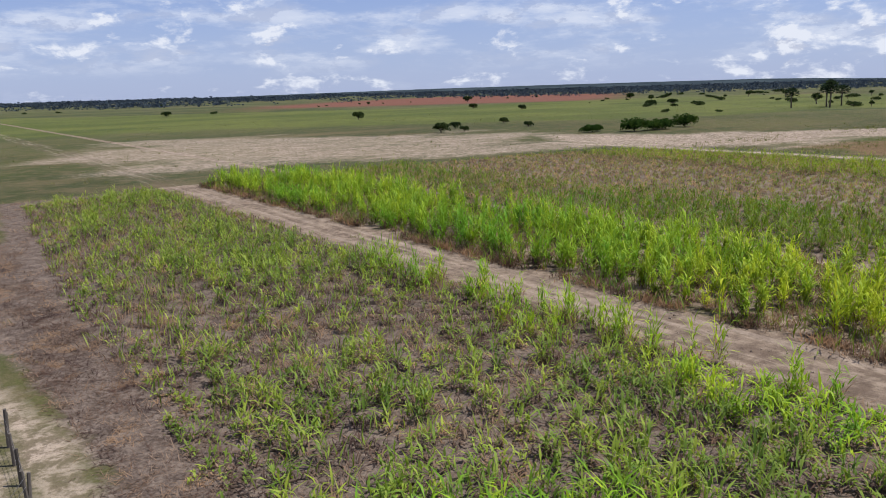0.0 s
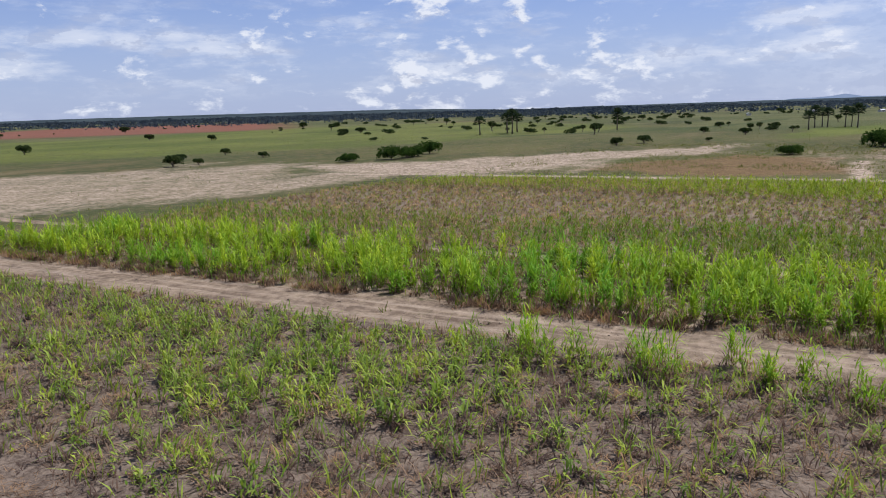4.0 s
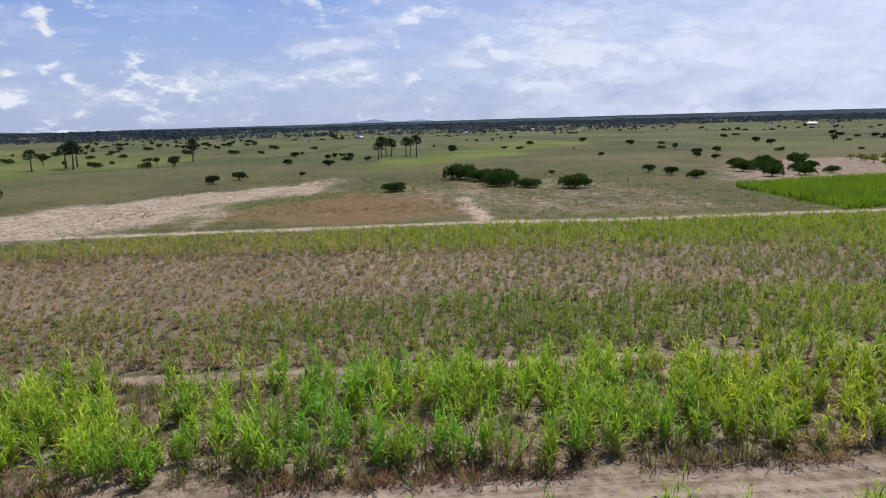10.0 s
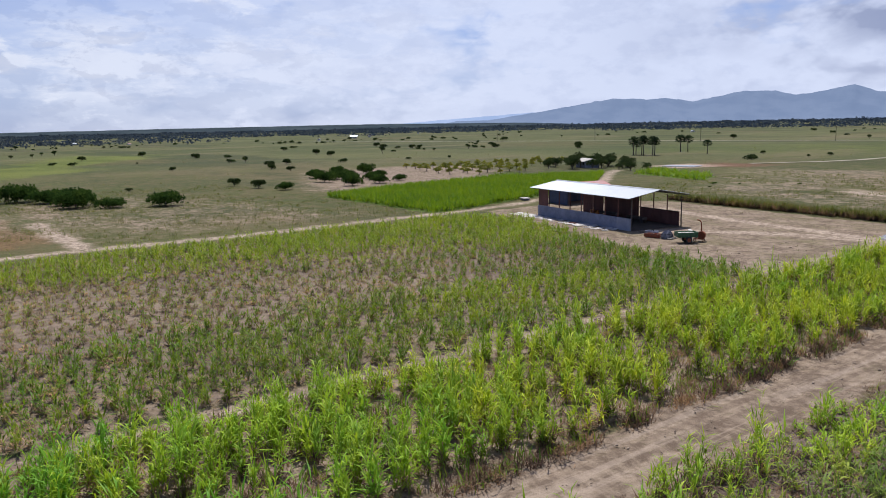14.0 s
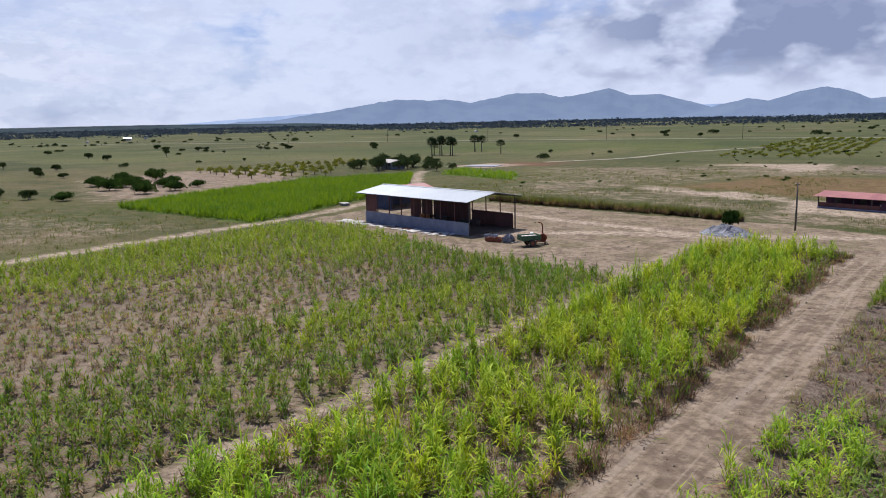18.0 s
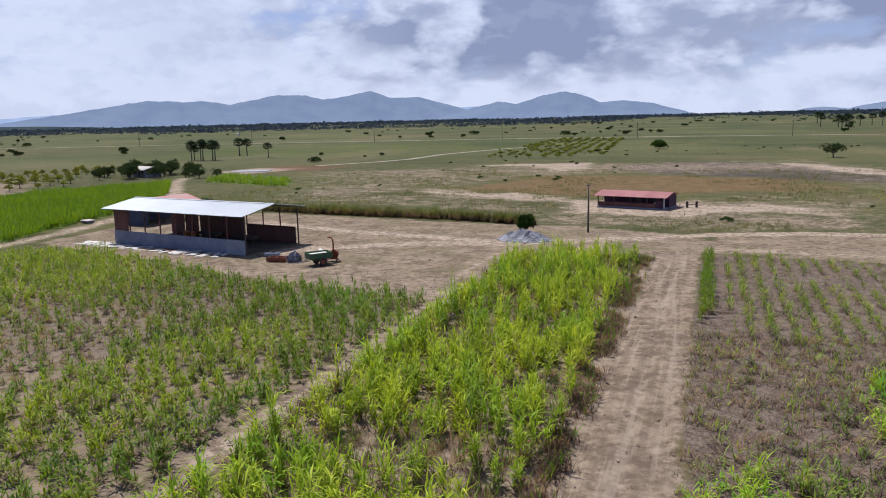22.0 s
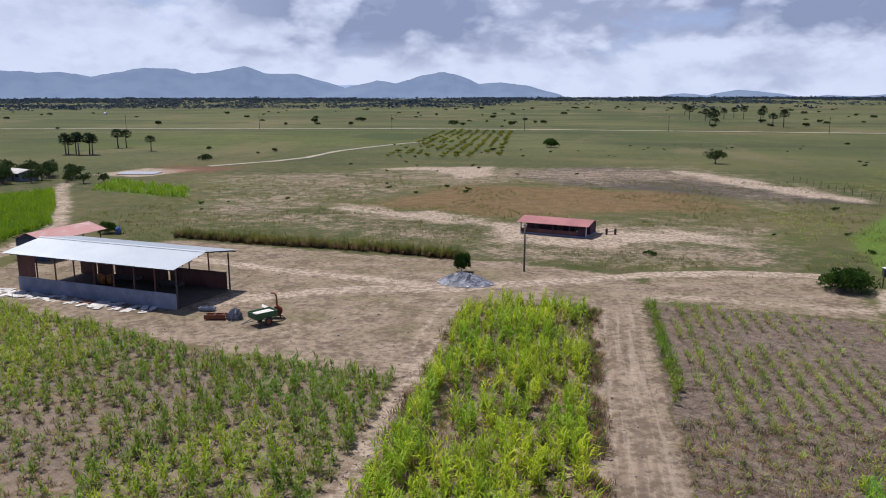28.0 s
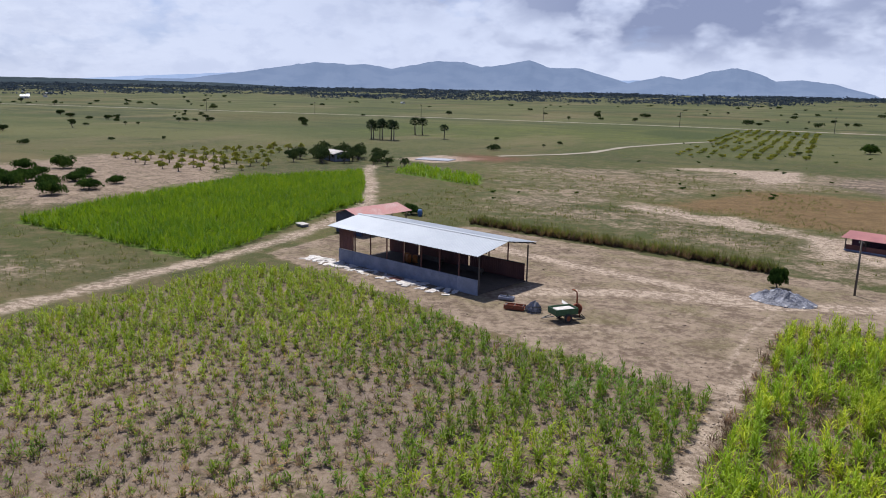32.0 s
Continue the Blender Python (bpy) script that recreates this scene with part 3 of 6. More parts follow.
def ground():
    def axis(lo, hi, step, reach, grow):
        mid = list(np.arange(lo, hi + 0.01, step))
        d, up, down = step, [hi], [lo]
        while up[-1] < reach:
            d *= grow
            up.append(up[-1] + d)
            down.append(down[-1] - d)
        return np.array(down[:0:-1] + mid + up[1:])

    xs, ys = axis(-62, 90, 0.7, 4850, 1.06), axis(-130, 60, 0.7, 4850, 1.056)
    xs = np.unique(np.concatenate([xs[(xs < 39.3) | (xs > 44.1)], np.arange(39.4, 44.1, 0.17), np.arange(24.7, 27.2, 0.25), np.arange(-8.05, 30, 0.7)]))
    ys = np.unique(np.concatenate([ys, np.arange(-8.05, 27, 0.7)]))
    X, Y = np.meshgrid(xs, ys)
    x, y = X.ravel(), Y.ravel()
    far = np.hypot(x, y + 40)
    rag = (vnoise(x, y, 0.35, 1) - 0.5) * 1.6
    z = (vnoise(x, y, 0.9, 2, 2) - 0.5) * 0.09
    z = z * np.clip(1.2 - far / 300, 0.2, 1)
    track = np.abs(x - 41.3)
    on_track = (y < 12) & (y > -120)
    z -= np.where(on_track, 0.07 * np.exp(-(((track - 0.85) / 0.22) ** 2)) + 0.04 * np.exp(-(((x - 43.4) / 0.2) ** 2)), 0)
    sand = np.where(on_track, 0.10 * soft(1.9 - track + rag * 0.5, 0.8), 0)
    sand += np.where(on_track, 0.24 * np.exp(-(((track - 0.85) / 0.35) ** 2)), 0)
    put = lambda s, d, w, k: np.maximum(s, k * soft(d + rag, w))
    sand = put(sand, 1.7 - along(x, y, WEST_ROAD), 1.3, 0.74)
    sand = put(sand, 1.05 - along(x, y, LANE), 0.8, 0.68)
    thin = rag * 0.3
    for line, wide, k in ((NORTH_LANE, 1.15, 1.3), (SHED_LANE, 0.95, 1.3)):
        sand = np.maximum(sand, k * soft(wide - along(x, y, line) + thin, 0.55))
        sand -= 0.22 * np.exp(-((along(x, y, line) / 0.3) ** 2))
    for line in (CART_RUT, FIELD_RUT):
        sand = np.maximum(sand, 0.5 * np.exp(-(((along(x, y, line) - 0.8) / 0.32) ** 2)))
    sand = np.maximum(sand, 0.55 * soft(0.62 - np.abs(x - 26.1) + rag * 0.15 + np.where((y < -8) & (y > -75), 0, -9), 0.35))
    sand = put(sand, inside(x, y, [(66.2, -78), (69.9, -70), (69.9, -50), (66.0, -51)]), 0.8, 0.8)
    # sandy flats beyond the south-west corner, the clearing by the small house, bare lots
    sand = put(sand, inside(x, y, [(-34, -101), (-76, -88), (-120, -74), (-128, -82), (-96, -104), (-74, -132), (-44, -150), (-30, -128)]) + (vnoise(x * 0.5, y, 0.09, 4, 4) - 0.5) * 34, 7, 0.66)
    sand = put(sand, inside(x, y, [(-35, -130), (-58, -166), (-28, -197), (17, -222), (48, -176), (44, -131), (0, -127)]) + (vnoise(x * 0.5, y, 0.07, 3, 4) - 0.5) * 46, 10, 0.56)
    sand = put(sand, 1.5 - along(x, y, [(-36, -55.3), (-52, -55), (-68, -55)]), 1.4, 0.85)
    sand = put(sand, inside(x, y, [(26, 38), (40, 38), (58, 44), (62, 53), (44, 53), (24, 56)]) + (vnoise(x, y, 0.15, 6) - 0.5) * 9, 3, 0.78)
    sand = put(sand, inside(x, y, [(-15, 141), (-3, 139), (9, 119), (14, 120), (15, 154), (-12, 150)]) + (vnoise(x, y, 0.1, 2) - 0.5) * 9, 3, 0.9)
    sand = put(sand, inside(x, y, [(58, 150), (66, 150), (84, 118), (92, 92), (84, 96), (70, 120)]) + (vnoise(x, y, 0.12, 5) - 0.5) * 10, 3, 0.85)
    sand = put(sand, inside(x, y, [(-6, 72), (12, 65), (26, 57), (24, 52), (8, 59), (-8, 66)]) + (vnoise(x, y, 0.15, 1) - 0.5) * 8, 2.5, 0.75)
    sand = put(sand, inside(x, y, [(-87, 112), (-72, 110), (-66, 130), (-84, 132)]), 3, 0.95)
    sand = put(sand, inside(x, y, [(45, 12.5), (66, 9.5), (67, 12), (48, 14.5)]), 1.4, 0.6)
    sand = put(sand, inside(x, y, [(-24.6, 4.6), (-7.9, 1.3), (-8.2, -0.5), (-25.1, 2.0)]), 0.7, 0.75)
    sand = put(sand, inside(x, y, [(1.2, 2.8), (4.3, 1.2), (5.8, 6.0), (2.6, 7.6)]), 1.0, 0.7)
    soil = soft(inside(x, y, YARD) + rag, 1.2) * 0.95
    soil = np.maximum(soil, np.where(on_track, 1.0 * soft(2.5 - np.abs(x - 41.7) + rag * 0.6, 0.6), 0))
    for p, k in ((STRIP, 0.8), (WEST, 0.7)):
        soil = np.maximum(soil, k * soft(inside(x, y, p) + rag, 0.9))
    soil = np.maximum(soil, 0.44 * soft(inside(x, y, [(-120, -20), (-36, -8), (-36, -60), (-100, -75)]) + rag * 4, 10))
    soil = np.maximum(soil, 0.7 * soft(inside(x, y, [(-150, 30), (-85, -2), (-80, 16), (-88, 55), (-128, 95), (-160, 70)]) + rag * 4, 8))
    soil = np.maximum(soil, 1.05 * soft(0.8 - np.abs(x - 26.0) + rag * 0.2 + np.where(y < -8, 0, -9), 0.3))
    soil = np.maximum(soil, 0.72 * soft(inside(x, y, [(43, 11), (66, 7), (68, 24), (56, 25), (46, 22)]) + rag, 1.2))
    thatch = 0.85 * soft(inside(x, y, EAST) + rag, 0.9)
    thatch = np.maximum(thatch, 0.85 * soft(inside(x, y, [(60, -95), (66.6, -90), (65.2, -66), (64.2, -52), (65.7, -45), (65.8, -30), (60, -30)]) + rag * 0.5, 0.8))
    thatch = np.maximum(thatch, np.where((x > 44.3 + rag * 0.6) & (x < 46) & (y > -115) & (y < 11), 0.7, 0))
    thatch = np.maximum(thatch, (0.26 + 0.42 * vnoise(x, y, 0.09, 4)) * soft(inside(x, y, WEST) + rag, 0.9))
    green = soft(inside(x, y, FAR) + rag, 1.0)
    green = np.maximum(green, soft(inside(x, y, PATCH) + rag, 1.5))
    green = np.maximum(green, 0.9 * soft(inside(x, y, [(71, 20), (81, 18), (84, 27), (80, 34), (104, 74), (92, 80), (76, 50)]) + rag * 1.5, 2.5))
    green = np.maximum(green, 0.44 * soft(inside(x, y, [(69, 18), (69.5, -30), (95, -40), (150, 40), (120, 95)]) + rag * 3, 8))
    soil = np.maximum(soil, 0.5 * soft(inside(x, y, [(20, 27), (44, 22), (66, 27), (70, 60), (20, 62)]) + rag * 3, 6))
    soil = np.maximum(soil, (0.30 + 0.34 * vnoise(x * 0.5, y, 0.045, 5, 4)) * soft(inside(x, y, [(-30, 42), (20, 28), (70, 60), (104, 110), (70, 170), (-10, 150), (-62, 118)]) + rag * 4, 12))
    brown = 0.74 * soft(inside(x, y, [(-8, 66), (14, 70), (34, 66), (62, 72), (60, 98), (40, 110), (15, 104), (-4, 98)]) + (vnoise(x, y, 0.05, 3) - 0.5) * 30, 8)
    brown = np.maximum(brown, 0.8 * soft(inside(x, y, [(-42, -100), (-92, -77), (-74, -57), (-37, -58)]) + (vnoise(x, y, 0.08, 2) - 0.5) * 14, 5))
    brown = np.maximum(brown, 0.95 * soft(inside(x, y, [(51, 18), (62, 16.5), (63, 22), (54, 23)]) + rag, 1.5))
    soil = np.where(y > 60, soil * (1 - np.clip(brown * 1.3, 0, 1)), soil)
    dark = 0.66 * soft(inside(x, y, [(14, 150), (58, 156), (90, 110), (98, 84), (72, 88), (40, 108), (20, 118)]) + (vnoise(x, y, 0.05, 6) - 0.5) * 16, 6)
    red = soft(inside(x, y, [(-159, -598), (-253, -488), (-357, -412), (-753, -765), (-747, -951), (-663, -1080), (-325, -830)]) + (vnoise(x, y, 0.006, 1) - 0.5) * 60, 25) * 0.95
    red = np.maximum(red, 0.6 * soft(inside(x, y, [(-72, 122), (-60, 124), (-58, 140), (-82, 140)]), 4))
    # greener stretches of the plain, dark belts, and the thin sward of the yard
    lush = 0.8 * soft(inside(x, y, [(-150, -75), (-242, -10), (-400, 70), (-430, 20), (-260, -60)]) + (vnoise(x, y, 0.03, 2) - 0.5) * 40, 12)
    lush = np.maximum(lush, 0.56 * soft(inside(x, y, [(60, -260), (-60, -232), (-95, -205), (-166, -160), (-328, -150), (-520, -330), (-420, -470), (-200, -420), (60, -640)]) + (vnoise(x * 0.4, y, 0.02, 4) - 0.5) * 60, 16))
    lush = np.maximum(lush, 0.45 * soft(inside(x, y, [(115, 178), (136, 151), (128, 92), (96, 96), (100, 150)]) + (vnoise(x, y, 0.04, 1) - 0.5) * 30, 10))
    lush = np.maximum(lush, 0.42 * soft(inside(x, y, [(-170, 190), (-60, 215), (40, 340), (-60, 360), (-240, 300)]) + (vnoise(x * 0.4, y, 0.025, 3) - 0.5) * 50, 14))
    dark_belt = 0.75 * soft(7 - along(x, y, [(-190, -172), (-243, -121), (-330, -100), (-420, -95)]) + rag * 3, 4)
    dark_belt = np.maximum(dark_belt, 0.7 * soft(4 - np.abs(along(x, y, [(-700, 256), (-430, 313), (-178, 366), (-74, 378), (28, 377), (193, 358), (620, 278)])) + rag * 3, 3))
    dark_belt = np.maximum(dark_belt, 0.8 * soft(inside(x, y, [(-75, 298), (-75, 346), (-37, 330), (-28, 293), (-46, 264)]) + rag * 4, 6))
    for k, (x0, y0, x1, y1) in enumerate(((-560, 40, -330, 60), (-520, 190, -240, 200), (-420, -40, -300, -25), (-300, 480, 60, 520), (100, 470, 420, 430), (-260, -330, -420, -260))):
        dark_belt = np.maximum(dark_belt, 0.6 * soft(9 - along(x, y, [(x0, y0), (x1, y1)]) + (vnoise(x, y, 0.03, k) - 0.5) * 26, 6))
    lanes = np.minimum(along(x, y, NORTH_LANE), along(x, y, SHED_LANE))
    sward = soft(inside(x, y, YARD) - 1.5, 2.0) * np.clip((lanes - 1.3) / 1.5, 0, 1) * np.clip((y + 7) / 6, 0, 1)
    sward = np.maximum(sward, 0.7 * soft(inside(x, y, [(43, 11), (66, 7), (68, 24), (56, 25), (46, 22)]), 1.2))
    me = bpy.data.meshes.new("ground")
    nx, ny = len(xs), len(ys)
    i = (np.arange(ny - 1)[:, None] * nx + np.arange(nx - 1)).ravel()
    quads = np.stack([i, i + 1, i + nx + 1, i + nx], 1).astype(np.int32)
    me.vertices.add(len(x))
    me.vertices.foreach_set("co", np.stack([x, y, z], 1).astype(np.float32).ravel())
    me.loops.add(quads.size)
    me.loops.foreach_set("vertex_index", quads.ravel())
    me.polygons.add(len(quads))
    me.polygons.foreach_set("loop_start", np.arange(0, quads.size, 4, dtype=np.int32))
    me.polygons.foreach_set("use_smooth", np.ones(len(quads), dtype=bool))
    me.update(calc_edges=True)
    for name, four in (("cover_a", (sand, green, thatch, brown)), ("cover_b", (soil, dark, red, np.clip((far - 150) / 150, 0, 0.85) * (vnoise(x, y, 0.007, 2) > 0.3))), ("cover_c", (lush, dark_belt, sward, 0 * x))):
        at = me.attributes.new(name, "FLOAT_COLOR", "POINT")
        at.data.foreach_set("color", np.stack(four, 1).astype(np.float32).ravel())
    me.materials.append(ground_material())
    return tagged(new("ground", me), "dry savanna pasture with bare sandy soil and tracks", "ground", kind="structure")


ground()


# ---- grass: leaves in tufts, one mesh a stand ----
def stand(name, pts, height, spread, count, width, green, label, dry=0.3, lean=0.55, seed=1, droop=0.6, category="grass", cheap=False, cane=0.0, flop=0.5, dead_leaf="dry", sliver=False, leaf=1.0):
    """Tufts of bent leaves at pts, from the ground or (cane) up along the stalks; the share dry of the leaves is low and dead."""
    rs = np.random.RandomState(seed)
    n = len(pts)
    k = np.repeat(np.arange(n), count)
    m = len(k)
    h = np.broadcast_to(height, n)[k] * rs.uniform(0.6, 1.15, m)
    dead = rs.rand(m) < np.broadcast_to(dry, n)[k]
    h = np.where(dead, h * rs.uniform(0.4, 0.8, m), h) * 1.12
    z0 = rs.uniform(0.0, cane, m) * h if cane else np.zeros(m)
    z0 = np.where(dead, z0 * 0.5, z0)
    if cane:
        h = h * np.where(dead, 0.9, rs.uniform(0.42, 0.72, m)) * leaf
    base = pts[k] + rs.normal(0, 1, (m, 2)) * np.broadcast_to(spread, n)[k][:, None] * 0.42
    a = rs.uniform(0, 2 * math.pi, m)
    t0 = np.abs(rs.normal(0, 1, m)) * lean + np.where(dead, flop, 0.0)
    bend = rs.uniform(0.25, 1.0, m) ** 1.3 * droop * 2.1 + np.where(dead, flop, 0.0)
    out = np.stack([np.cos(a), np.sin(a)], 1)
    side = np.stack([-np.sin(a), np.cos(a)], 1)
    w = width * rs.uniform(0.65, 1.35, m) * np.where(dead, 0.85, 1.0)
    v = np.zeros((m, 7, 3), np.float32)
    c = np.stack([base[:, 0], base[:, 1], z0 - 0.02], 1)
    for lvl, (seg, s) in enumerate(((0.0, 0.0), (0.45, 0.2), (0.32, 0.62), (0.23, 1.0))):
        th = np.minimum(t0 + bend * s, 2.5)
        step = h * seg
        c = c + np.stack([out[:, 0] * np.sin(th) * step, out[:, 1] * np.sin(th) * step, np.cos(th) * step], 1)
        c[:, 2] = np.maximum(c[:, 2], 0.015 * lvl - 0.02)
        if lvl == 3:
            v[:, 6] = c
        else:
            half = (w * (0.7, 1.0, 0.8)[lvl] / 2)[:, None] * side
            v[:, 2 * lvl] = c - np.pad(half, ((0, 0), (0, 1)))
            v[:, 2 * lvl + 1] = c + np.pad(half, ((0, 0), (0, 1)))
    if sliver:
        v = np.stack([v[:, 0], v[:, 1], v[:, 6]], 1)
        size, order, first = 3, [0, 1, 2], [0]
    elif cheap:
        v = np.stack([(v[:, 0] + v[:, 1]) / 2, v[:, 2], v[:, 3], v[:, 6]], 1)
        size, order, first = 4, [0, 2, 1, 1, 2, 3], [0, 3]
    else:
        size, order, first = 7, [0, 1, 3, 2, 2, 3, 5, 4, 4, 5, 6], [0, 4, 8]
    loops = (np.arange(m)[:, None] * size + np.array(order)).astype(np.int32)
    starts = (np.arange(m)[:, None] * len(order) + np.array(first)).astype(np.int32)
    me = bpy.data.meshes.new(name)
    me.vertices.add(m * size)
    me.vertices.foreach_set("co", np.ascontiguousarray(v).ravel())
    me.loops.add(loops.size)
    me.loops.foreach_set("vertex_index", loops.ravel())
    me.polygons.add(m * len(first))
    me.polygons.foreach_set("loop_start", starts.ravel())
    me.materials.append(green)
    me.materials.append(M[dead_leaf])
    me.polygons.foreach_set("material_index", np.repeat(dead.astype(np.int32), len(first)))
    me.update(calc_edges=True)
    return tagged(new(name, me), label, category, kind="stuff")


def sow(poly, dx, dy, seed, jitter=0.3):
    """Plants in rows along y within a polygon."""
    rs = np.random.RandomState(seed)
    p = np.array(poly)
    X, Y = np.meshgrid(np.arange(p[:, 0].min(), p[:, 0].max(), dx), np.arange(p[:, 1].min(), p[:, 1].max(), dy))
    q = np.stack([X.ravel(), Y.ravel()], 1)
    q += rs.normal(0, 1, q.shape) * (dx * jitter, dy * jitter)
    return q[inside(q[:, 0], q[:, 1], poly) > 0.1], rs


def grasses():
    q, rs = sow(STRIP, 0.70, 0.62, 3, 0.40)
    v = vnoise(q[:, 0], q[:, 1], 0.35, 2)
    gap = ((v < 0.44) & (rs.rand(len(q)) < 0.8)) | (vnoise(q[:, 0], q[:, 1], 0.8, 5, 2) < 0.38)
    stand("dead_grass_clumps", q[gap], 0.8, 0.4, 34, 0.042, M["mid"], "dead brown grass clumps between the green ones", 0.82, 0.4, 10, 0.5, cheap=True, flop=0.15, dead_leaf="dead")
    q = q[~gap]
    v = vnoise(q[:, 0], q[:, 1], 0.22, 4)
    edge = np.minimum(np.abs(q[:, 0] - 39.3), np.abs(q[:, 0] - 26.8))
    tall = (0.75 + 0.7 * v + 0.6 * vnoise(q[:, 0], q[:, 1], 0.7, 1, 2)) * rs.uniform(0.6, 1.25, len(q))
    north = q[:, 1] + 16 * (rs.rand(len(q)) - 0.5) > -52
    for name, pick, leaf, label, seed in (
        ("forage_grass_strip", ~north, M["strip"], "tall bright green forage grass in a long strip", 11),
        ("forage_grass_strip", north, M["strip_north"], "tall yellow-green forage grass in a long strip towards the yard", 37),
    ):
        stand(name, q[pick], tall[pick], 0.21, 76, 0.066, leaf, label, np.where(edge[pick] < 0.8, 0.5, 0.26), 0.34, seed, 0.9, cheap=True, cane=0.95, flop=0.2, dead_leaf="dead", leaf=0.78)
    rs = np.random.RandomState(24)
    y = rs.uniform(-118, 6.5, 900)
    q = np.stack([39.5 + rs.normal(0, 0.25, 900), y], 1)
    q = np.concatenate([q, np.stack([27.0 + rs.normal(0, 0.2, 260), rs.uniform(-100, 4, 260)], 1)])
    stand("dead_grass_skirt", q[vnoise(q[:, 0] * 0, q[:, 1], 0.5, 1) > 0.38], rs.uniform(0.5, 1.2, (vnoise(q[:, 0] * 0, q[:, 1], 0.5, 1) > 0.38).sum()), 0.5, 20, 0.055, M["mid"], "dead brown lower leaves along the edge of the strip", 0.92, 0.45, 25, 0.5, cheap=True, flop=0.1, dead_leaf="dead")

    q, rs = sow(WEST, 0.80, 0.70, 5, 0.36)
    v = vnoise(q[:, 0], q[:, 1], 0.28, 1)
    wide = vnoise(q[:, 0], q[:, 1], 0.07, 5)
    band = np.clip(np.minimum((q[:, 0] + 15) / 7, (13 - q[:, 0]) / 5), 0, 1) * np.clip((-14 - q[:, 1]) / 16, 0.15, 1)
    keep = rs.rand(len(q)) < np.clip(1.05 - 0.78 * band + 0.35 * (q[:, 0] > 12.5) + 0.3 * (q[:, 1] > -40) * (q[:, 0] < 8) - 0.5 * (v < 0.36) - 0.4 * (wide < 0.34), 0.2, 1)
    b = q[~keep]
    stand("dead_grass_between", b, rs.uniform(0.3, 0.75, len(b)), 0.24, 22, 0.05, M["west"], "dead straw-coloured grass between the forage rows", 0.86, 0.42, 35, 0.5, cheap=True, flop=0.08, dead_leaf="straw")
    q, band, v = q[keep], band[keep], v[keep]
    west = q[:, 0] + 8 * (vnoise(q[:, 0], q[:, 1], 0.06, 3) - 0.5) - 0.16 * (q[:, 1] + 55) < -8
    rich = ~west & (np.hypot((q[:, 0] - 18) / 5.5, (q[:, 1] + 34) / 12) + 0.8 * (vnoise(q[:, 0], q[:, 1], 0.2, 6) - 0.5) < 0.9)
    for name, pick, leaf, label, seed in (
        ("forage_grass_rich", rich, M["west"], "brighter green patch of forage grass among the rows", 41),
        ("forage_grass_middle", ~west & ~rich, M["mid"], "dark green forage grass in thin rows with bare soil between", 12),
        ("forage_grass_west", west, M["west"], "yellow-green forage grass in rows beside the dirt road", 13),
    ):
        stand(name, q[pick], (0.70 + 0.6 * v[pick]) * (1 - 0.25 * band[pick]) * rs.uniform(0.6, 1.2, pick.sum()), 0.24, 38, 0.074, leaf, label, np.clip(0.34 + 0.30 * band[pick] - 0.12 * (q[pick, 1] > -45) + np.clip((-58 - q[pick, 1]) / 60, 0, 0.4), 0.1, 1), 0.46, seed, 0.9, cheap=True, cane=0.8, flop=0.2, leaf=0.9, dead_leaf="straw")

    # lodged south of the east field: green clumps in dead straw
    south = [(44.0, -117), (58.5, -114), (61.6, -74), (61.9, -58), (62.0, -50.5), (63.9, -45), (64.2, -36), (63.8, -16), (44.3, -18)]
    q, rs = sow(south, 0.66, 0.6, 7, 0.45)
    v = vnoise(q[:, 0], q[:, 1], 0.14, 5) * 0.6 + vnoise(q[:, 0], q[:, 1], 0.45, 2) * 0.4
    lush = np.clip(1.7 - np.hypot((q[:, 0] - 60.0) / 6.2, (q[:, 1] + 36.5) / 6.2), 0, 1) + np.clip(1.4 - np.hypot((q[:, 0] - 56.5) / 5.0, (q[:, 1] + 28.5) / 6.5), 0, 1) + np.clip(1.3 - np.hypot((q[:, 0] - 46.2) / 2.6, (q[:, 1] + 42) / 6), 0, 1)
    bare = np.maximum(np.clip(1.5 - np.hypot((q[:, 0] - 47) / 4.0, (q[:, 1] + 26) / 11.0), 0, 1), np.clip(1.5 - np.hypot((q[:, 0] - 54) / 8.0, (q[:, 1] + 16.5) / 4.0), 0, 1))
    v = np.clip(v + 0.3 * lush - 0.4 * bare, 0, 1)
    keep = rs.rand(len(q)) < np.clip((v - 0.43) * 4.5, 0.12, 0.9)
    dull = q[~keep & (rs.rand(len(q)) < 0.9 - 0.25 * bare)]
    stand("dead_grass_lodged", dull, 0.75, 0.5, 24, 0.05, M["east"], "dead pinkish-brown forage grass half lodged on the soil", 0.86, 0.6, 36, 0.5, cheap=True, flop=0.2)
    q, v, lush = q[keep], v[keep], lush[keep]
    rim = np.clip(inside(q[:, 0], q[:, 1], south) / 2.5, 0.45, 1)
    high, dryness = (0.55 + 0.75 * v) * rim * rs.uniform(0.6, 1.3, len(q)), np.clip(0.82 - 0.65 * v + (1 - rim) * 0.3 - 0.25 * lush, 0.16, 0.85)
    for name, pick, leaf, label, seed in (
        ("forage_grass_lodged", lush <= 0.5, M["east"], "half-lodged green and dry forage grass on mulched soil", 14),
        ("forage_grass_lush", lush > 0.5, M["strip"], "bright yellow-green patch of forage grass", 39),
    ):
        stand(name, q[pick], high[pick], 0.30, 34, 0.066, leaf, label, dryness[pick], 0.55, seed, 0.85, cheap=True, cane=0.7, flop=0.3, leaf=0.85)
    rs = np.random.RandomState(26)
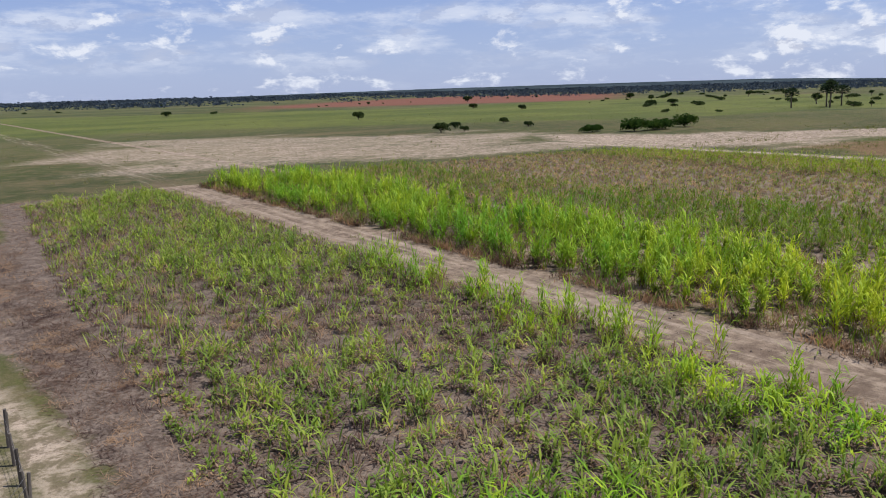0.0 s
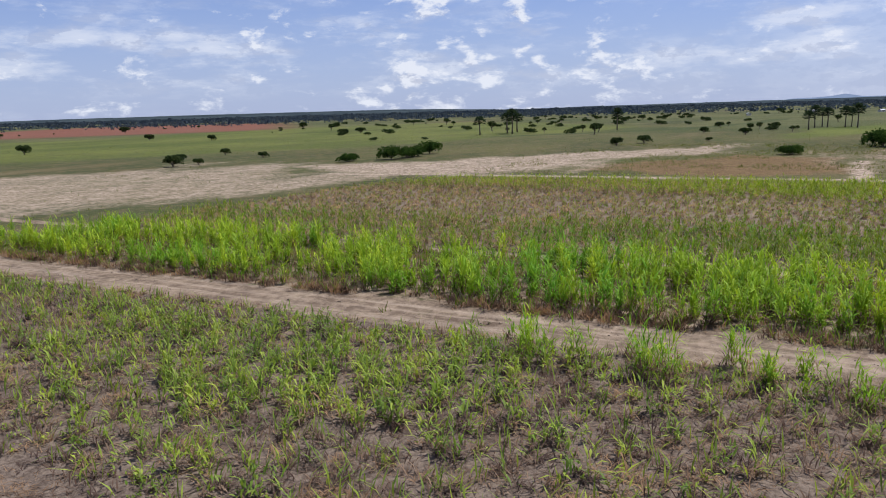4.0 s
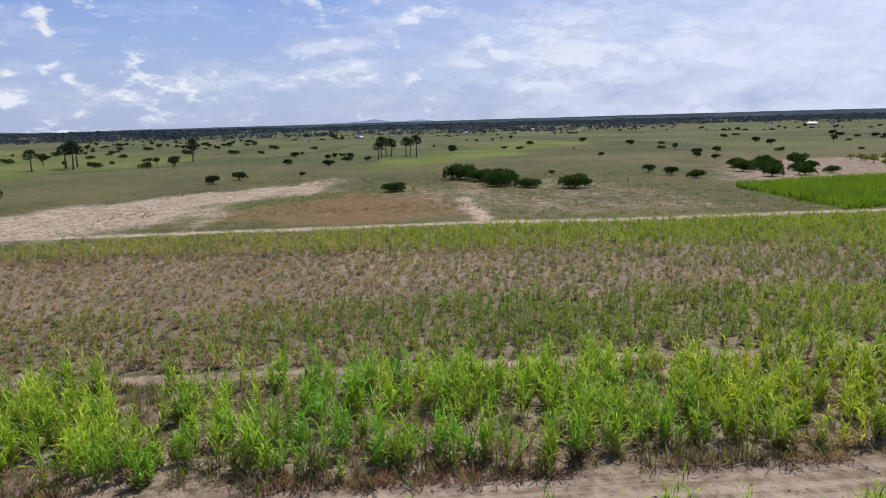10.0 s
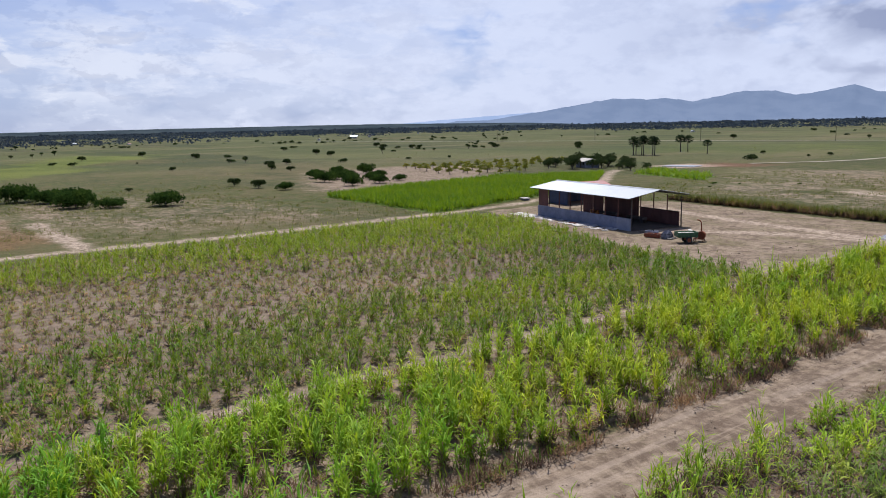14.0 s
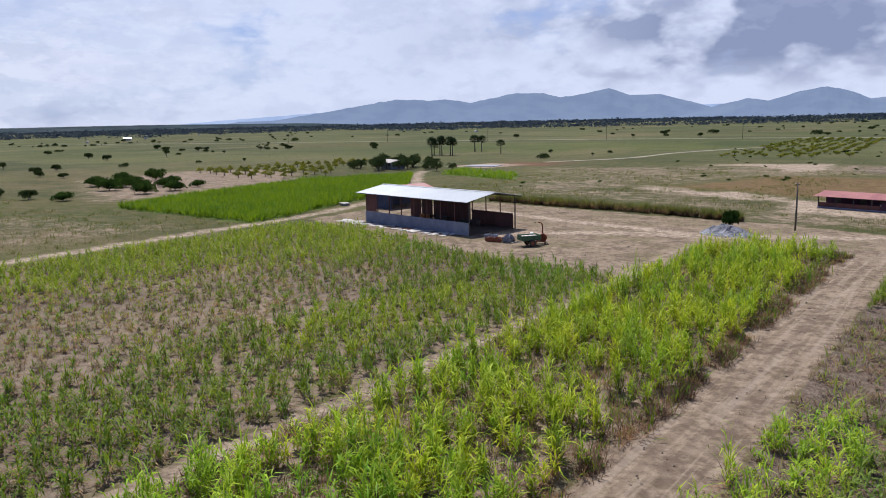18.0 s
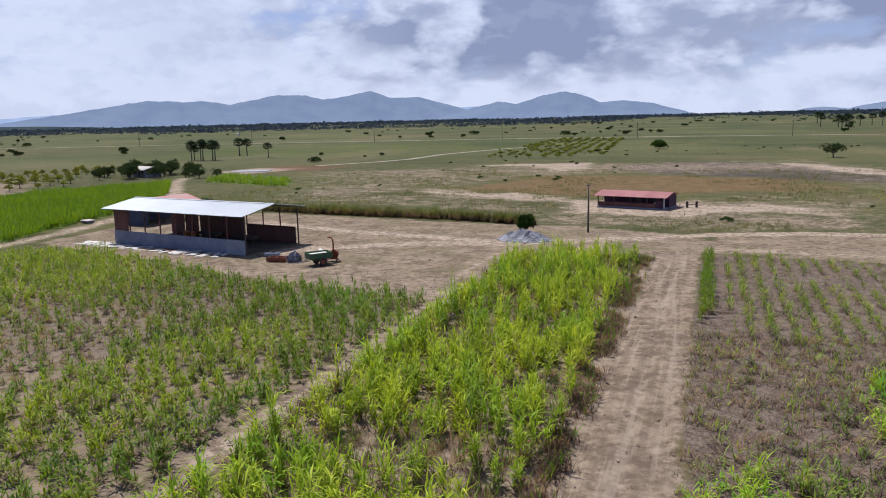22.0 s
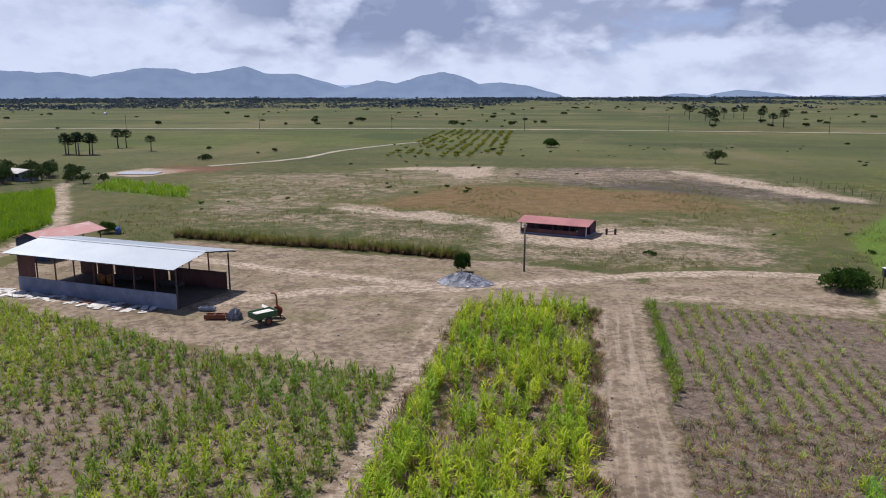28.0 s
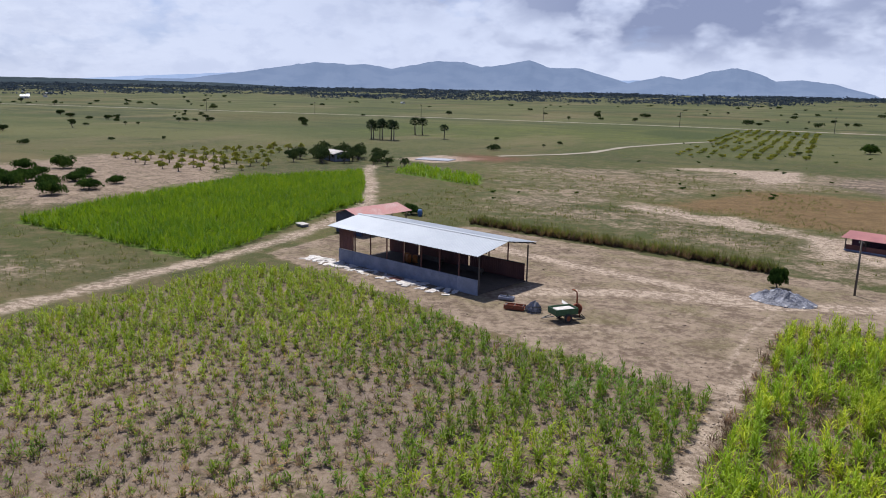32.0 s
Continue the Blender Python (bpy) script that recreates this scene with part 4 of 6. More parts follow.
    q = np.stack([43.0 + 21.5 * rs.rand(7000) ** 1.15, -118 + 128 * rs.rand(7000) ** 1.15], 1)
    q = q[inside(q[:, 0], q[:, 1], EAST) > -1.0]
    side = np.stack([rs.uniform(60.6, 64.0, 1700), rs.uniform(-92, -36, 1700)], 1)
    side[:, 0] += np.clip((-56 - side[:, 1]) * 0.09, 0, 1.6) + np.clip((side[:, 1] + 50) * 0.3, 0, 1.8)
    q = np.concatenate([q, side])
    stand("straw_litter", q, 0.7, 0.6, 11, 0.05, M["mid"], "dry straw and dead leaves lying on the soil", 1.0, 1.1, 27, 0.3, "straw", sliver=True)
    # taller clumps beside the track
    q, rs = sow([(43.4, -70), (46.6, -74), (48.2, -46), (44.0, -40)], 0.8, 0.8, 17, 0.5)
    q = q[vnoise(q[:, 0], q[:, 1], 0.5, 3) > 0.5]
    stand("forage_grass_clump", q, rs.uniform(0.8, 1.75, len(q)), 0.32, 60, 0.055, M["strip"], "tall bright forage grass clump beside the track", 0.3, 0.36, 18, 0.8, cheap=True, cane=0.9, flop=0.2, dead_leaf="dead", leaf=0.75)
    # planted rows in the north of the east field
    q, rs = sow([(46.4, -19), (63.2, -18), (65.4, 6.5), (46.4, 9.6)], 1.25, 0.42, 8, 0.11)
    v = vnoise(q[:, 0], q[:, 1], 0.12, 6)
    keep = rs.rand(len(q)) < np.clip((v - 0.3) * 2.6 + np.clip((55 - q[:, 0]) * 0.05, -0.35, 0.4) + (q[:, 1] + 5) * 0.02 + 0.1, 0.07, 0.92)
    q, v = q[keep], v[keep]
    stand("forage_grass_rows", q, (0.36 + 0.5 * v + np.clip((54 - q[:, 0]) * 0.05, 0, 0.35)) * rs.uniform(0.5, 1.35, len(q)), 0.22, 24, 0.05, M["east"], "young forage grass in straight rows on grey mulched soil", 0.5, 0.45, 15, 0.7, cheap=True, cane=0.6, flop=0.3)
    q, rs = sow([(44.5, -22), (45.6, -22), (45.5, 10.5), (44.6, 10.5)], 0.5, 0.5, 9, 0.4)
    q = q[(vnoise(q[:, 0], q[:, 1], 0.4, 3) > 0.50 - np.clip((q[:, 1] + 14) * 0.03, -0.25, 0.4))]
    stand("forage_grass_row", q, rs.uniform(0.7, 1.3, len(q)), 0.26, 36, 0.055, M["mid"], "single ragged green row of forage grass beside the track", 0.2, 0.36, 16, 0.8, cheap=True, cane=0.8, flop=0.2, leaf=0.8)

    q, rs = sow(FAR, 0.95, 0.85, 10, 0.4)
    v = vnoise(q[:, 0], q[:, 1], 0.15, 2)
    stand("forage_grass_far", q, 1.0 + 0.8 * v, 0.42, 20, 0.10, M["far"], "dense bright green forage field beyond the dirt road", 0.08, 0.25, 19, 0.6, cheap=True)
    q, rs = sow(PATCH, 1.1, 1.0, 11, 0.4)
    stand("forage_grass_patch", q, 1.4, 0.5, 8, 0.12, M["far"], "small green forage plot beside the lane", 0.2, 0.4, 20)
    # the hedge-like row behind the yard
    rs = np.random.RandomState(21)
    t = (np.floor(rs.rand(520) * 56) + 0.5 + rs.normal(0, 0.17, 520)) / 56
    q = np.stack([np.interp(t, [0, 0.37, 0.72, 1], [-20, -3.5, 12, 24.5]), np.interp(t, [0, 0.37, 0.72, 1], [35.6, 32.6, 30.6, 27.2]) + rs.normal(0, 0.45, 520)], 1)
    q = q[vnoise(q[:, 0], q[:, 1], 0.6, 2) > 0.27]
    stand("cane_row", q, rs.uniform(1.2, 1.8, len(q)), 0.24, 50, 0.05, M["pasture_leaf"], "row of half-dry cane grass along the back of the yard", 0.76, 0.16, 23, 0.5, cheap=True, flop=0.1, dead_leaf="dead")
    q, rs = sow(WEST, 0.85, 0.8, 28, 0.5)
    q = q[vnoise(q[:, 0], q[:, 1], 0.2, 6) > 0.43]
    stand("undergrowth", q, 0.34, 0.5, 10, 0.05, M["west"], "low weeds and dry stalks between the forage rows", 0.66, 0.7, 29, 0.6, "weeds", sliver=True)
    # weeds and straw
    rs = np.random.RandomState(31)
    q = np.stack([rs.uniform(-35, 66, 2600), rs.uniform(-120, 40, 2600)], 1)
    far_in = np.maximum(inside(q[:, 0], q[:, 1], STRIP), np.maximum(inside(q[:, 0], q[:, 1], WEST), inside(q[:, 0], q[:, 1], EAST)))
    clear = (np.abs(q[:, 0] - 41.3) > 1.2) & (along(q[:, 0], q[:, 1], NORTH_LANE) > 1.5) & (along(q[:, 0], q[:, 1], WEST_ROAD) > 2.2)
    house = (q[:, 1] > -2) & (q[:, 1] < 12) & (q[:, 0] > -24) & (q[:, 0] < 4)
    q = q[(far_in < -0.3) & clear & ~house]
    stand("weed_tufts", q, 0.28, 0.35, 9, 0.04, M["pasture_leaf"], "low dry weeds scattered over bare soil", 0.6, 0.8, 32, sliver=True)
    rs = np.random.RandomState(33)
    r, a = 60 + 260 * rs.rand(7000) ** 0.8, rs.uniform(0, 2 * math.pi, 7000)
    q = np.stack([10 + r * np.cos(a), -20 + r * np.sin(a)], 1)
    out = np.maximum.reduce([inside(q[:, 0], q[:, 1], p) for p in (STRIP, WEST, EAST, FAR, PATCH, YARD)])
    q = q[(out < -2) & (along(q[:, 0], q[:, 1], WEST_ROAD) > 4) & (vnoise(q[:, 0], q[:, 1], 0.03, 4) > 0.42)]
    near = np.stack([rs.uniform(-45, 110, 13000), 24 + 100 * rs.rand(13000) ** 1.2], 1)
    near = near[(vnoise(near[:, 0], near[:, 1], 0.1, 3) > 0.46) & (along(near[:, 0], near[:, 1], NORTH_LANE) > 2.5) & (inside(near[:, 0], near[:, 1], FAR) < -1) & (inside(near[:, 0], near[:, 1], YARD) < -1)]
    east = np.stack([rs.uniform(69, 125, 7000), rs.uniform(-32, 75, 7000)], 1)
    east = east[vnoise(east[:, 0], east[:, 1], 0.12, 2) > 0.45]
    stand("paddock_tufts", east, rs.uniform(0.15, 0.5, len(east)), 0.45, 9, 0.09, M["east"], "low weeds and grass tufts in the cattle paddock", 0.35, 0.7, 40, sliver=True)
    near = near[~((near[:, 1] > 36) & (near[:, 1] < 56) & (near[:, 0] > 24) & (near[:, 0] < 62))]
    wild = np.stack([rs.uniform(-125, -36, 6500), rs.uniform(-112, -4, 6500)], 1)
    wild = wild[vnoise(wild[:, 0], wild[:, 1], 0.09, 1) > 0.44]
    near = np.concatenate([near, wild])
    stand("meadow_tufts", near, rs.uniform(0.2, 0.65, len(near)), 0.5, 10, 0.095, M["pasture_leaf"], "uneven tufts of weeds and grass behind the yard", 0.4, 0.5, 38, sliver=True)
    stand("pasture_tufts", q, 0.45, 0.7, 8, 0.12, M["pasture_leaf"], "tufts of dry pasture grass on the savanna", 0.35, 0.7, 34, sliver=True)


def clods():
    """Clods of earth and bits of stalk on the bare track, the yard and the lane."""
    rs = np.random.RandomState(61)
    q = np.concatenate([
        np.stack([41.3 + rs.normal(0, 1.25, 450), rs.uniform(-116, 12, 450)], 1),
        np.stack([rs.uniform(-20, 27, 1300), rs.uniform(-12, 30, 1300)], 1),
        np.stack([25.9 + rs.normal(0, 0.5, 700), rs.uniform(-80, -12, 700)], 1),
        np.stack([rs.uniform(-28, 25, 1500), rs.uniform(-100, -14, 1500)], 1),
    ])
    m = len(q)
    cube = np.array([(-1, -1, -0.4), (1, -1, -0.4), (1, 1, -0.4), (-1, 1, -0.4), (-0.6, -0.6, 0.7), (0.6, -0.6, 0.7), (0.6, 0.6, 0.7), (-0.6, 0.6, 0.7)])
    face = np.array([(4, 5, 6, 7), (0, 1, 5, 4), (1, 2, 6, 5), (2, 3, 7, 6), (3, 0, 4, 7)])
    size = rs.gamma(2.0, 0.011, m)[:, None] + 0.012
    v = cube[None] * np.concatenate([size * rs.uniform(0.7, 2.2, (m, 1)), size, size * 0.8], 1)[:, None] * rs.uniform(0.6, 1.3, (m, 8, 1))
    a = rs.uniform(0, 6.3, m)
    c, s = np.cos(a)[:, None], np.sin(a)[:, None]
    v = np.stack([v[..., 0] * c - v[..., 1] * s + q[:, :1], v[..., 0] * s + v[..., 1] * c + q[:, 1:], v[..., 2] + 0.02], -1)
    me = bpy.data.meshes.new("earth_clods")
    me.from_pydata(v.reshape(-1, 3).tolist(), [], (np.arange(m)[:, None, None] * 8 + face[None]).reshape(-1, 4).tolist())
    n = Nodes("earth_clod")
    me.materials.append(n.finish(n.mix(n.island(), (0.15, 0.115, 0.09), (0.25, 0.20, 0.16)), 0.95))
    me.update()
    tagged(new("earth_clods", me), "clods of dry earth and stalks on bare soil", "clods", kind="stuff")


grasses()
clods()


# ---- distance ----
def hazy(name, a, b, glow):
    """Far land; the blue haze is put into its colour and a faint emission."""
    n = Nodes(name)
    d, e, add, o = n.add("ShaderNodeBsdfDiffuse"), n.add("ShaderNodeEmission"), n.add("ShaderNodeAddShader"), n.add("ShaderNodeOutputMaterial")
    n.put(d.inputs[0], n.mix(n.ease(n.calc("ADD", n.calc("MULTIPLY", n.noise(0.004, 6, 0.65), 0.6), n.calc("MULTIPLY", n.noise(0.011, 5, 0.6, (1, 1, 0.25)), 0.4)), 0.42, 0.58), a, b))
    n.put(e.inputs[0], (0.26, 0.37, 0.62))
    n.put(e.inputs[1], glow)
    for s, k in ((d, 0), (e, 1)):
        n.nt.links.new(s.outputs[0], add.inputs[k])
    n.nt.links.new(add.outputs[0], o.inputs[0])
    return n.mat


def mountains():
    """Hazy blue ranges and low wooded rises on the horizon."""
    blue = hazy("haze_glow_mountain", (0.050, 0.062, 0.085), (0.068, 0.081, 0.105), 0.43)
    pale = hazy("haze_glow_pale_mountain", (0.10, 0.12, 0.15), (0.14, 0.155, 0.18), 0.78)
    wood = hazy("haze_glow_forest", (0.022, 0.031, 0.035), (0.038, 0.050, 0.054), 0.04)
    eye = Vector((45, -65, 0))
    # azimuth from the track's direction, height in degrees
    ranges = {
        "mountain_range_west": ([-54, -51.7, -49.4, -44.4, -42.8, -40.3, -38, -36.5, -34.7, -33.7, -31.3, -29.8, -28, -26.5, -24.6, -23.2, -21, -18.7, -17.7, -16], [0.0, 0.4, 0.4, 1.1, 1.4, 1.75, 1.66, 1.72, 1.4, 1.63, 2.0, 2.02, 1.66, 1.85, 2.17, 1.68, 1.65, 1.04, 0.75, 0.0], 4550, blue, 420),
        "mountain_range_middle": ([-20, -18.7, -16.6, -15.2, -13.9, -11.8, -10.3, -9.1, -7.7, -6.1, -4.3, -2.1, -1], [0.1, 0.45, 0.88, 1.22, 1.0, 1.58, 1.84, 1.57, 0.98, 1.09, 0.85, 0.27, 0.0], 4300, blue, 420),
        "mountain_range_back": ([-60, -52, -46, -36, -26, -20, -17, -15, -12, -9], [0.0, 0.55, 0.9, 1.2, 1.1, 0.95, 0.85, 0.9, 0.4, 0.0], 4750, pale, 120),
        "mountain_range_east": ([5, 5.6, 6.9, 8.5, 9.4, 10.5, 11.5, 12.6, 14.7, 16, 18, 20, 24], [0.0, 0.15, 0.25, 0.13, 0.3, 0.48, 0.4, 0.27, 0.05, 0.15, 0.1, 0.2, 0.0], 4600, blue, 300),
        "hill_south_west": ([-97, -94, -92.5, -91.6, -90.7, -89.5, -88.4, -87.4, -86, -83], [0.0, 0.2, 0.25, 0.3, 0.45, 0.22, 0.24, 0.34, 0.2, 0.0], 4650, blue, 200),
        "wooded_rise_south": ([-200, -170, -150, -135, -122, -114, -104], [0.0, 0.05, 0.18, 0.26, 0.26, 0.12, 0.0], 3900, wood, 700),
        "wooded_rise_west": ([-118, -108, -100, -87, -72, -58, -47, -38], [0.0, 0.14, 0.16, 0.2, 0.28, 0.32, 0.2, 0.0], 4100, wood, 700),
    }
    for name, (az, up, far, mat, deep) in ranges.items():
        fine = np.linspace(az[0], az[-1], 200)
        low = np.interp(fine, az, up)
        h = low * (1 + 0.06 * (vnoise(fine * 3, fine * 0, 0.9, 3) - 0.5)) + 0.13 * (vnoise(fine, fine * 0 + 4, 1.3, 1, 4) - 0.5) * np.clip(low, 0, 0.8)
        rows = 9
        A, S = np.meshgrid(np.radians(fine), np.linspace(0, 1, rows), indexing="ij")
        T = np.repeat(np.maximum(h, 0.0)[:, None], rows, 1)
        spur = vnoise(np.degrees(A) * 2.2, S * 1.2, 0.9, 2, 3) - 0.5
        D = far - deep * (1 - S) + deep * 0.5 * spur * (1 - S) * S * 2
        top = far * np.tan(np.radians(T)) + 12 * np.minimum(T * 5, 1)
        Z = -6 + top * np.clip(S**1.25 + 0.25 * spur * (1 - S) * S * 2, 0, 1)
        V = np.stack([eye.x + D * np.sin(A), eye.y + D * np.cos(A), Z], -1).reshape(-1, 3)
        faces = [(i * rows + r, (i + 1) * rows + r, (i + 1) * rows + r + 1, i * rows + r + 1) for i in range(len(fine) - 1) for r in range(rows - 1)]
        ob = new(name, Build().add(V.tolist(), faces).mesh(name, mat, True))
        wooded = name.startswith("wooded")
        tagged(ob, "low dark wooded rise along the horizon" if wooded else "hazy blue mountain range on the horizon", "rise" if wooded else "mountain", kind="structure")


mountains()


def strip_mesh(name, line, width, z, material, label):
    """A thin sheet of packed dirt along a line, uneven at its edges."""
    b, rs = Build(), random.Random(len(name))
    pts = []
    for (x0, y0), (x1, y1) in zip(line, line[1:]):
        k = max(2, int(math.hypot(x1 - x0, y1 - y0) / 6))
        pts += [(x0 + (x1 - x0) * i / k, y0 + (y1 - y0) * i / k) for i in range(k)]
    pts.append(line[-1])
    verts = []
    for i, p in enumerate(pts):
        a, c = pts[max(i - 1, 0)], pts[min(i + 1, len(pts) - 1)]
        d = Vector((c[0] - a[0], c[1] - a[1])).normalized()
        for s in (-1, 1):
            w = width * 0.5 * rs.uniform(0.75, 1.2) * s
            verts.append((p[0] - d.y * w, p[1] + d.x * w, z))
    b.add(verts, [(2 * i, 2 * i + 2, 2 * i + 3, 2 * i + 1) for i in range(len(pts) - 1)])
    return tagged(new(name, b.mesh(name, material)), label, "road", kind="structure")


strip_mesh("road_far", [(-700, 268), (-430, 325), (-315, 353), (-178, 378), (-74, 390), (28, 389), (120, 379), (193, 370), (330, 350), (620, 290)], 6.0, 0.12, M["road"], "straight pale dirt road across the far plain")
strip_mesh("lane_far", [(-68, 140), (-56, 160), (-51, 174), (-50, 204), (-44, 226), (-38, 246), (-31, 262)], 3.0, 0.12, M["road"], "pale dirt lane winding through the pasture")


def far_woods():
    """Low dark woods scattered towards the horizon: ragged crowns of leaf masses."""
    rs = np.random.RandomState(41)
    n = 38000
    az = np.radians(rs.uniform(-185, 55, n))
    r = 560 + 3900 * rs.rand(n) ** 1.05
    x, y = 45 + r * np.sin(az), -65 + r * np.cos(az)
    v = vnoise(x, y, 0.0045, 3, 4)
    keep = rs.rand(n) < np.clip((v - 0.5) * 4 + np.clip((r - 850 - 150 * (az > -0.8) - 600 * (az > -0.1)) / 800, -0.26, 0.6 - 0.1 * (az > -0.8)), 0.0, 1)
    keep &= (r > 1150) | ((az < -1.2) & (r > 800))
    x, y, r, az = x[keep], y[keep], r[keep], az[keep]
    m, per = len(x), 11
    wide = (1.8 + rs.gamma(2.0, 0.9, m)) * (1 + np.maximum(r - 700, 0) / 430)
    tall = np.clip(rs.normal(4.2, 1.5, m), 1.8, 9) * (1 + 0.45 * (r > 2200))
    d = rs.normal(0, 0.5, (m, per, 3))
    c = np.stack([x, y, tall * 0.5], 1)[:, None] + d * np.stack([wide, wide, tall * 0.45], 1)[:, None]
    c[..., 2] = np.maximum(c[..., 2], 0.3)
    u = rs.normal(0, 1, (m, per, 3))
    w = rs.normal(0, 1, (m, per, 3))
    u /= np.linalg.norm(u, axis=-1, keepdims=True)
    w /= np.linalg.norm(w, axis=-1, keepdims=True)
    su, sw = (0.22 * wide)[:, None, None], (0.30 * tall)[:, None, None]
    u = u * np.array([1, 1, 0.25]) * su + np.array([0, 0, 0.01])
    w = w * np.array([0.5, 0.5, 1.0]) * sw
    q = np.stack([c - u - w * 0.6, c + u - w, c + u * 0.7 + w, c - u * 0.8 + w * 0.8], 2)
    me = bpy.data.meshes.new("far_woods")
    k = m * per
    me.vertices.add(k * 4)
    me.vertices.foreach_set("co", q.astype(np.float32).ravel())
    me.loops.add(k * 4)
    me.loops.foreach_set("vertex_index", np.arange(k * 4, dtype=np.int32))
    me.polygons.add(k)
    me.polygons.foreach_set("loop_start", np.arange(0, k * 4, 4, dtype=np.int32))
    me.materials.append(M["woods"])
    me.update(calc_edges=True)
    tagged(new("far_woods", me), "dark low woods scattered to the horizon", "woods", kind="stuff")


far_woods()


# ---- trees and bushes ----
def crown(clumps, per, leaf, seed, gaps=0.0):
    """Small bent leaf sprays, set in clumps (x, y, z, radius)."""
    rs = np.random.RandomState(seed)
    b = Build()
    verts, faces = [], []
    for cx, cy, cz, cr in clumps:
        d = rs.normal(0, 1, (per, 3))
        d /= np.linalg.norm(d, axis=1)[:, None]
        d[:, 2] = np.where(d[:, 2] < -0.35, -d[:, 2], d[:, 2])
        p = np.array([cx, cy, cz]) + d * cr * rs.uniform(0.55, 1.08, (per, 1)) * (1, 1, 0.8)
        for q, e in zip(p, d):
            a = rs.normal(0, 1, 3) + e * 0.6
            a /= np.linalg.norm(a)
            s = np.cross(a, rs.normal(0, 1, 3))
            s /= np.linalg.norm(s)
            ln, w = leaf * rs.uniform(0.9, 1.7), leaf * rs.uniform(0.5, 0.85)
            k = len(verts)
            up = np.cross(a, s) * ln * 0.15
            verts += [q - a * ln * 0.5, q + s * w * 0.5 + up, q + a * ln * 0.5, q - s * w * 0.5 + up]
            faces += [(k, k + 1, k + 2), (k, k + 2, k + 3)]
    return b.add(verts, faces)


def plant(name, label, category, seed, height, radius, leaf, material, stem=0.3, n_clumps=9, per=60, low=False):
    """A trunk or several stems with limbs, and a crown of clumps."""
    rs = random.Random(seed)
    t = thing(name, Matrix(), label, category)
    clumps = []
    trunk, limbs = Build(), Build()
    fork = height * (0.12 if low else stem)
    lean = Vector((rs.uniform(-0.1, 0.1) * height, rs.uniform(-0.1, 0.1) * height, 0))
    r0 = 0.035 * height + 0.03
    trunk.tube([(0, 0, -0.2), lean * 0.3 + Vector((0, 0, fork * 0.5)), lean * 0.6 + Vector((0, 0, fork))], [r0 * 1.3, r0, r0 * 0.85], 8)
    for k in range(n_clumps):
        a, rr = k * 2.4 + rs.uniform(-0.4, 0.4), radius * math.sqrt((k + 0.5) / n_clumps) * 0.75
        z = (height * 0.52 if not low else height * 0.36) + rs.uniform(-0.12, 0.2) * height - 0.12 * height * (rr / radius)
        c = (rr * math.cos(a), rr * math.sin(a), z)
        clumps.append((*c, radius * rs.uniform(0.36, 0.55)))
        mid = lean * 0.6 + Vector((c[0] * 0.45, c[1] * 0.45, fork + (z - fork) * 0.55))
        limbs.tube([lean * 0.6 + Vector((0, 0, fork * 0.95)), mid, Vector(c)], [r0 * 0.5, r0 * 0.33, r0 * 0.12], 5, False)
    part("trunk", trunk, M["bark"], t, "", True)
    part("limb", limbs, M["bark"], t, "", True)
    part("crown", crown(clumps, per, leaf, seed), material, t)
    return t


def spot(x, y, s=1.0, turn=0.0, squat=1.0):
    return pose(x, y, 0, 0, 0, turn) @ Matrix.Diagonal((s, s, s * squat, 1))


def scatter(model, spots, seed, group):
    """The model itself at the first spot, copies at the rest: (x, y, scale)."""
    rs = random.Random(seed)
    tagged(model, group=group)
    for i, (x, y, s) in enumerate(spots):
        m = spot(x, y, s, rs.uniform(0, 360), rs.uniform(0.85, 1.15))
        if i == 0:
            first = m
        else:
            copy_thing(model, m)
    model.matrix_basis = first


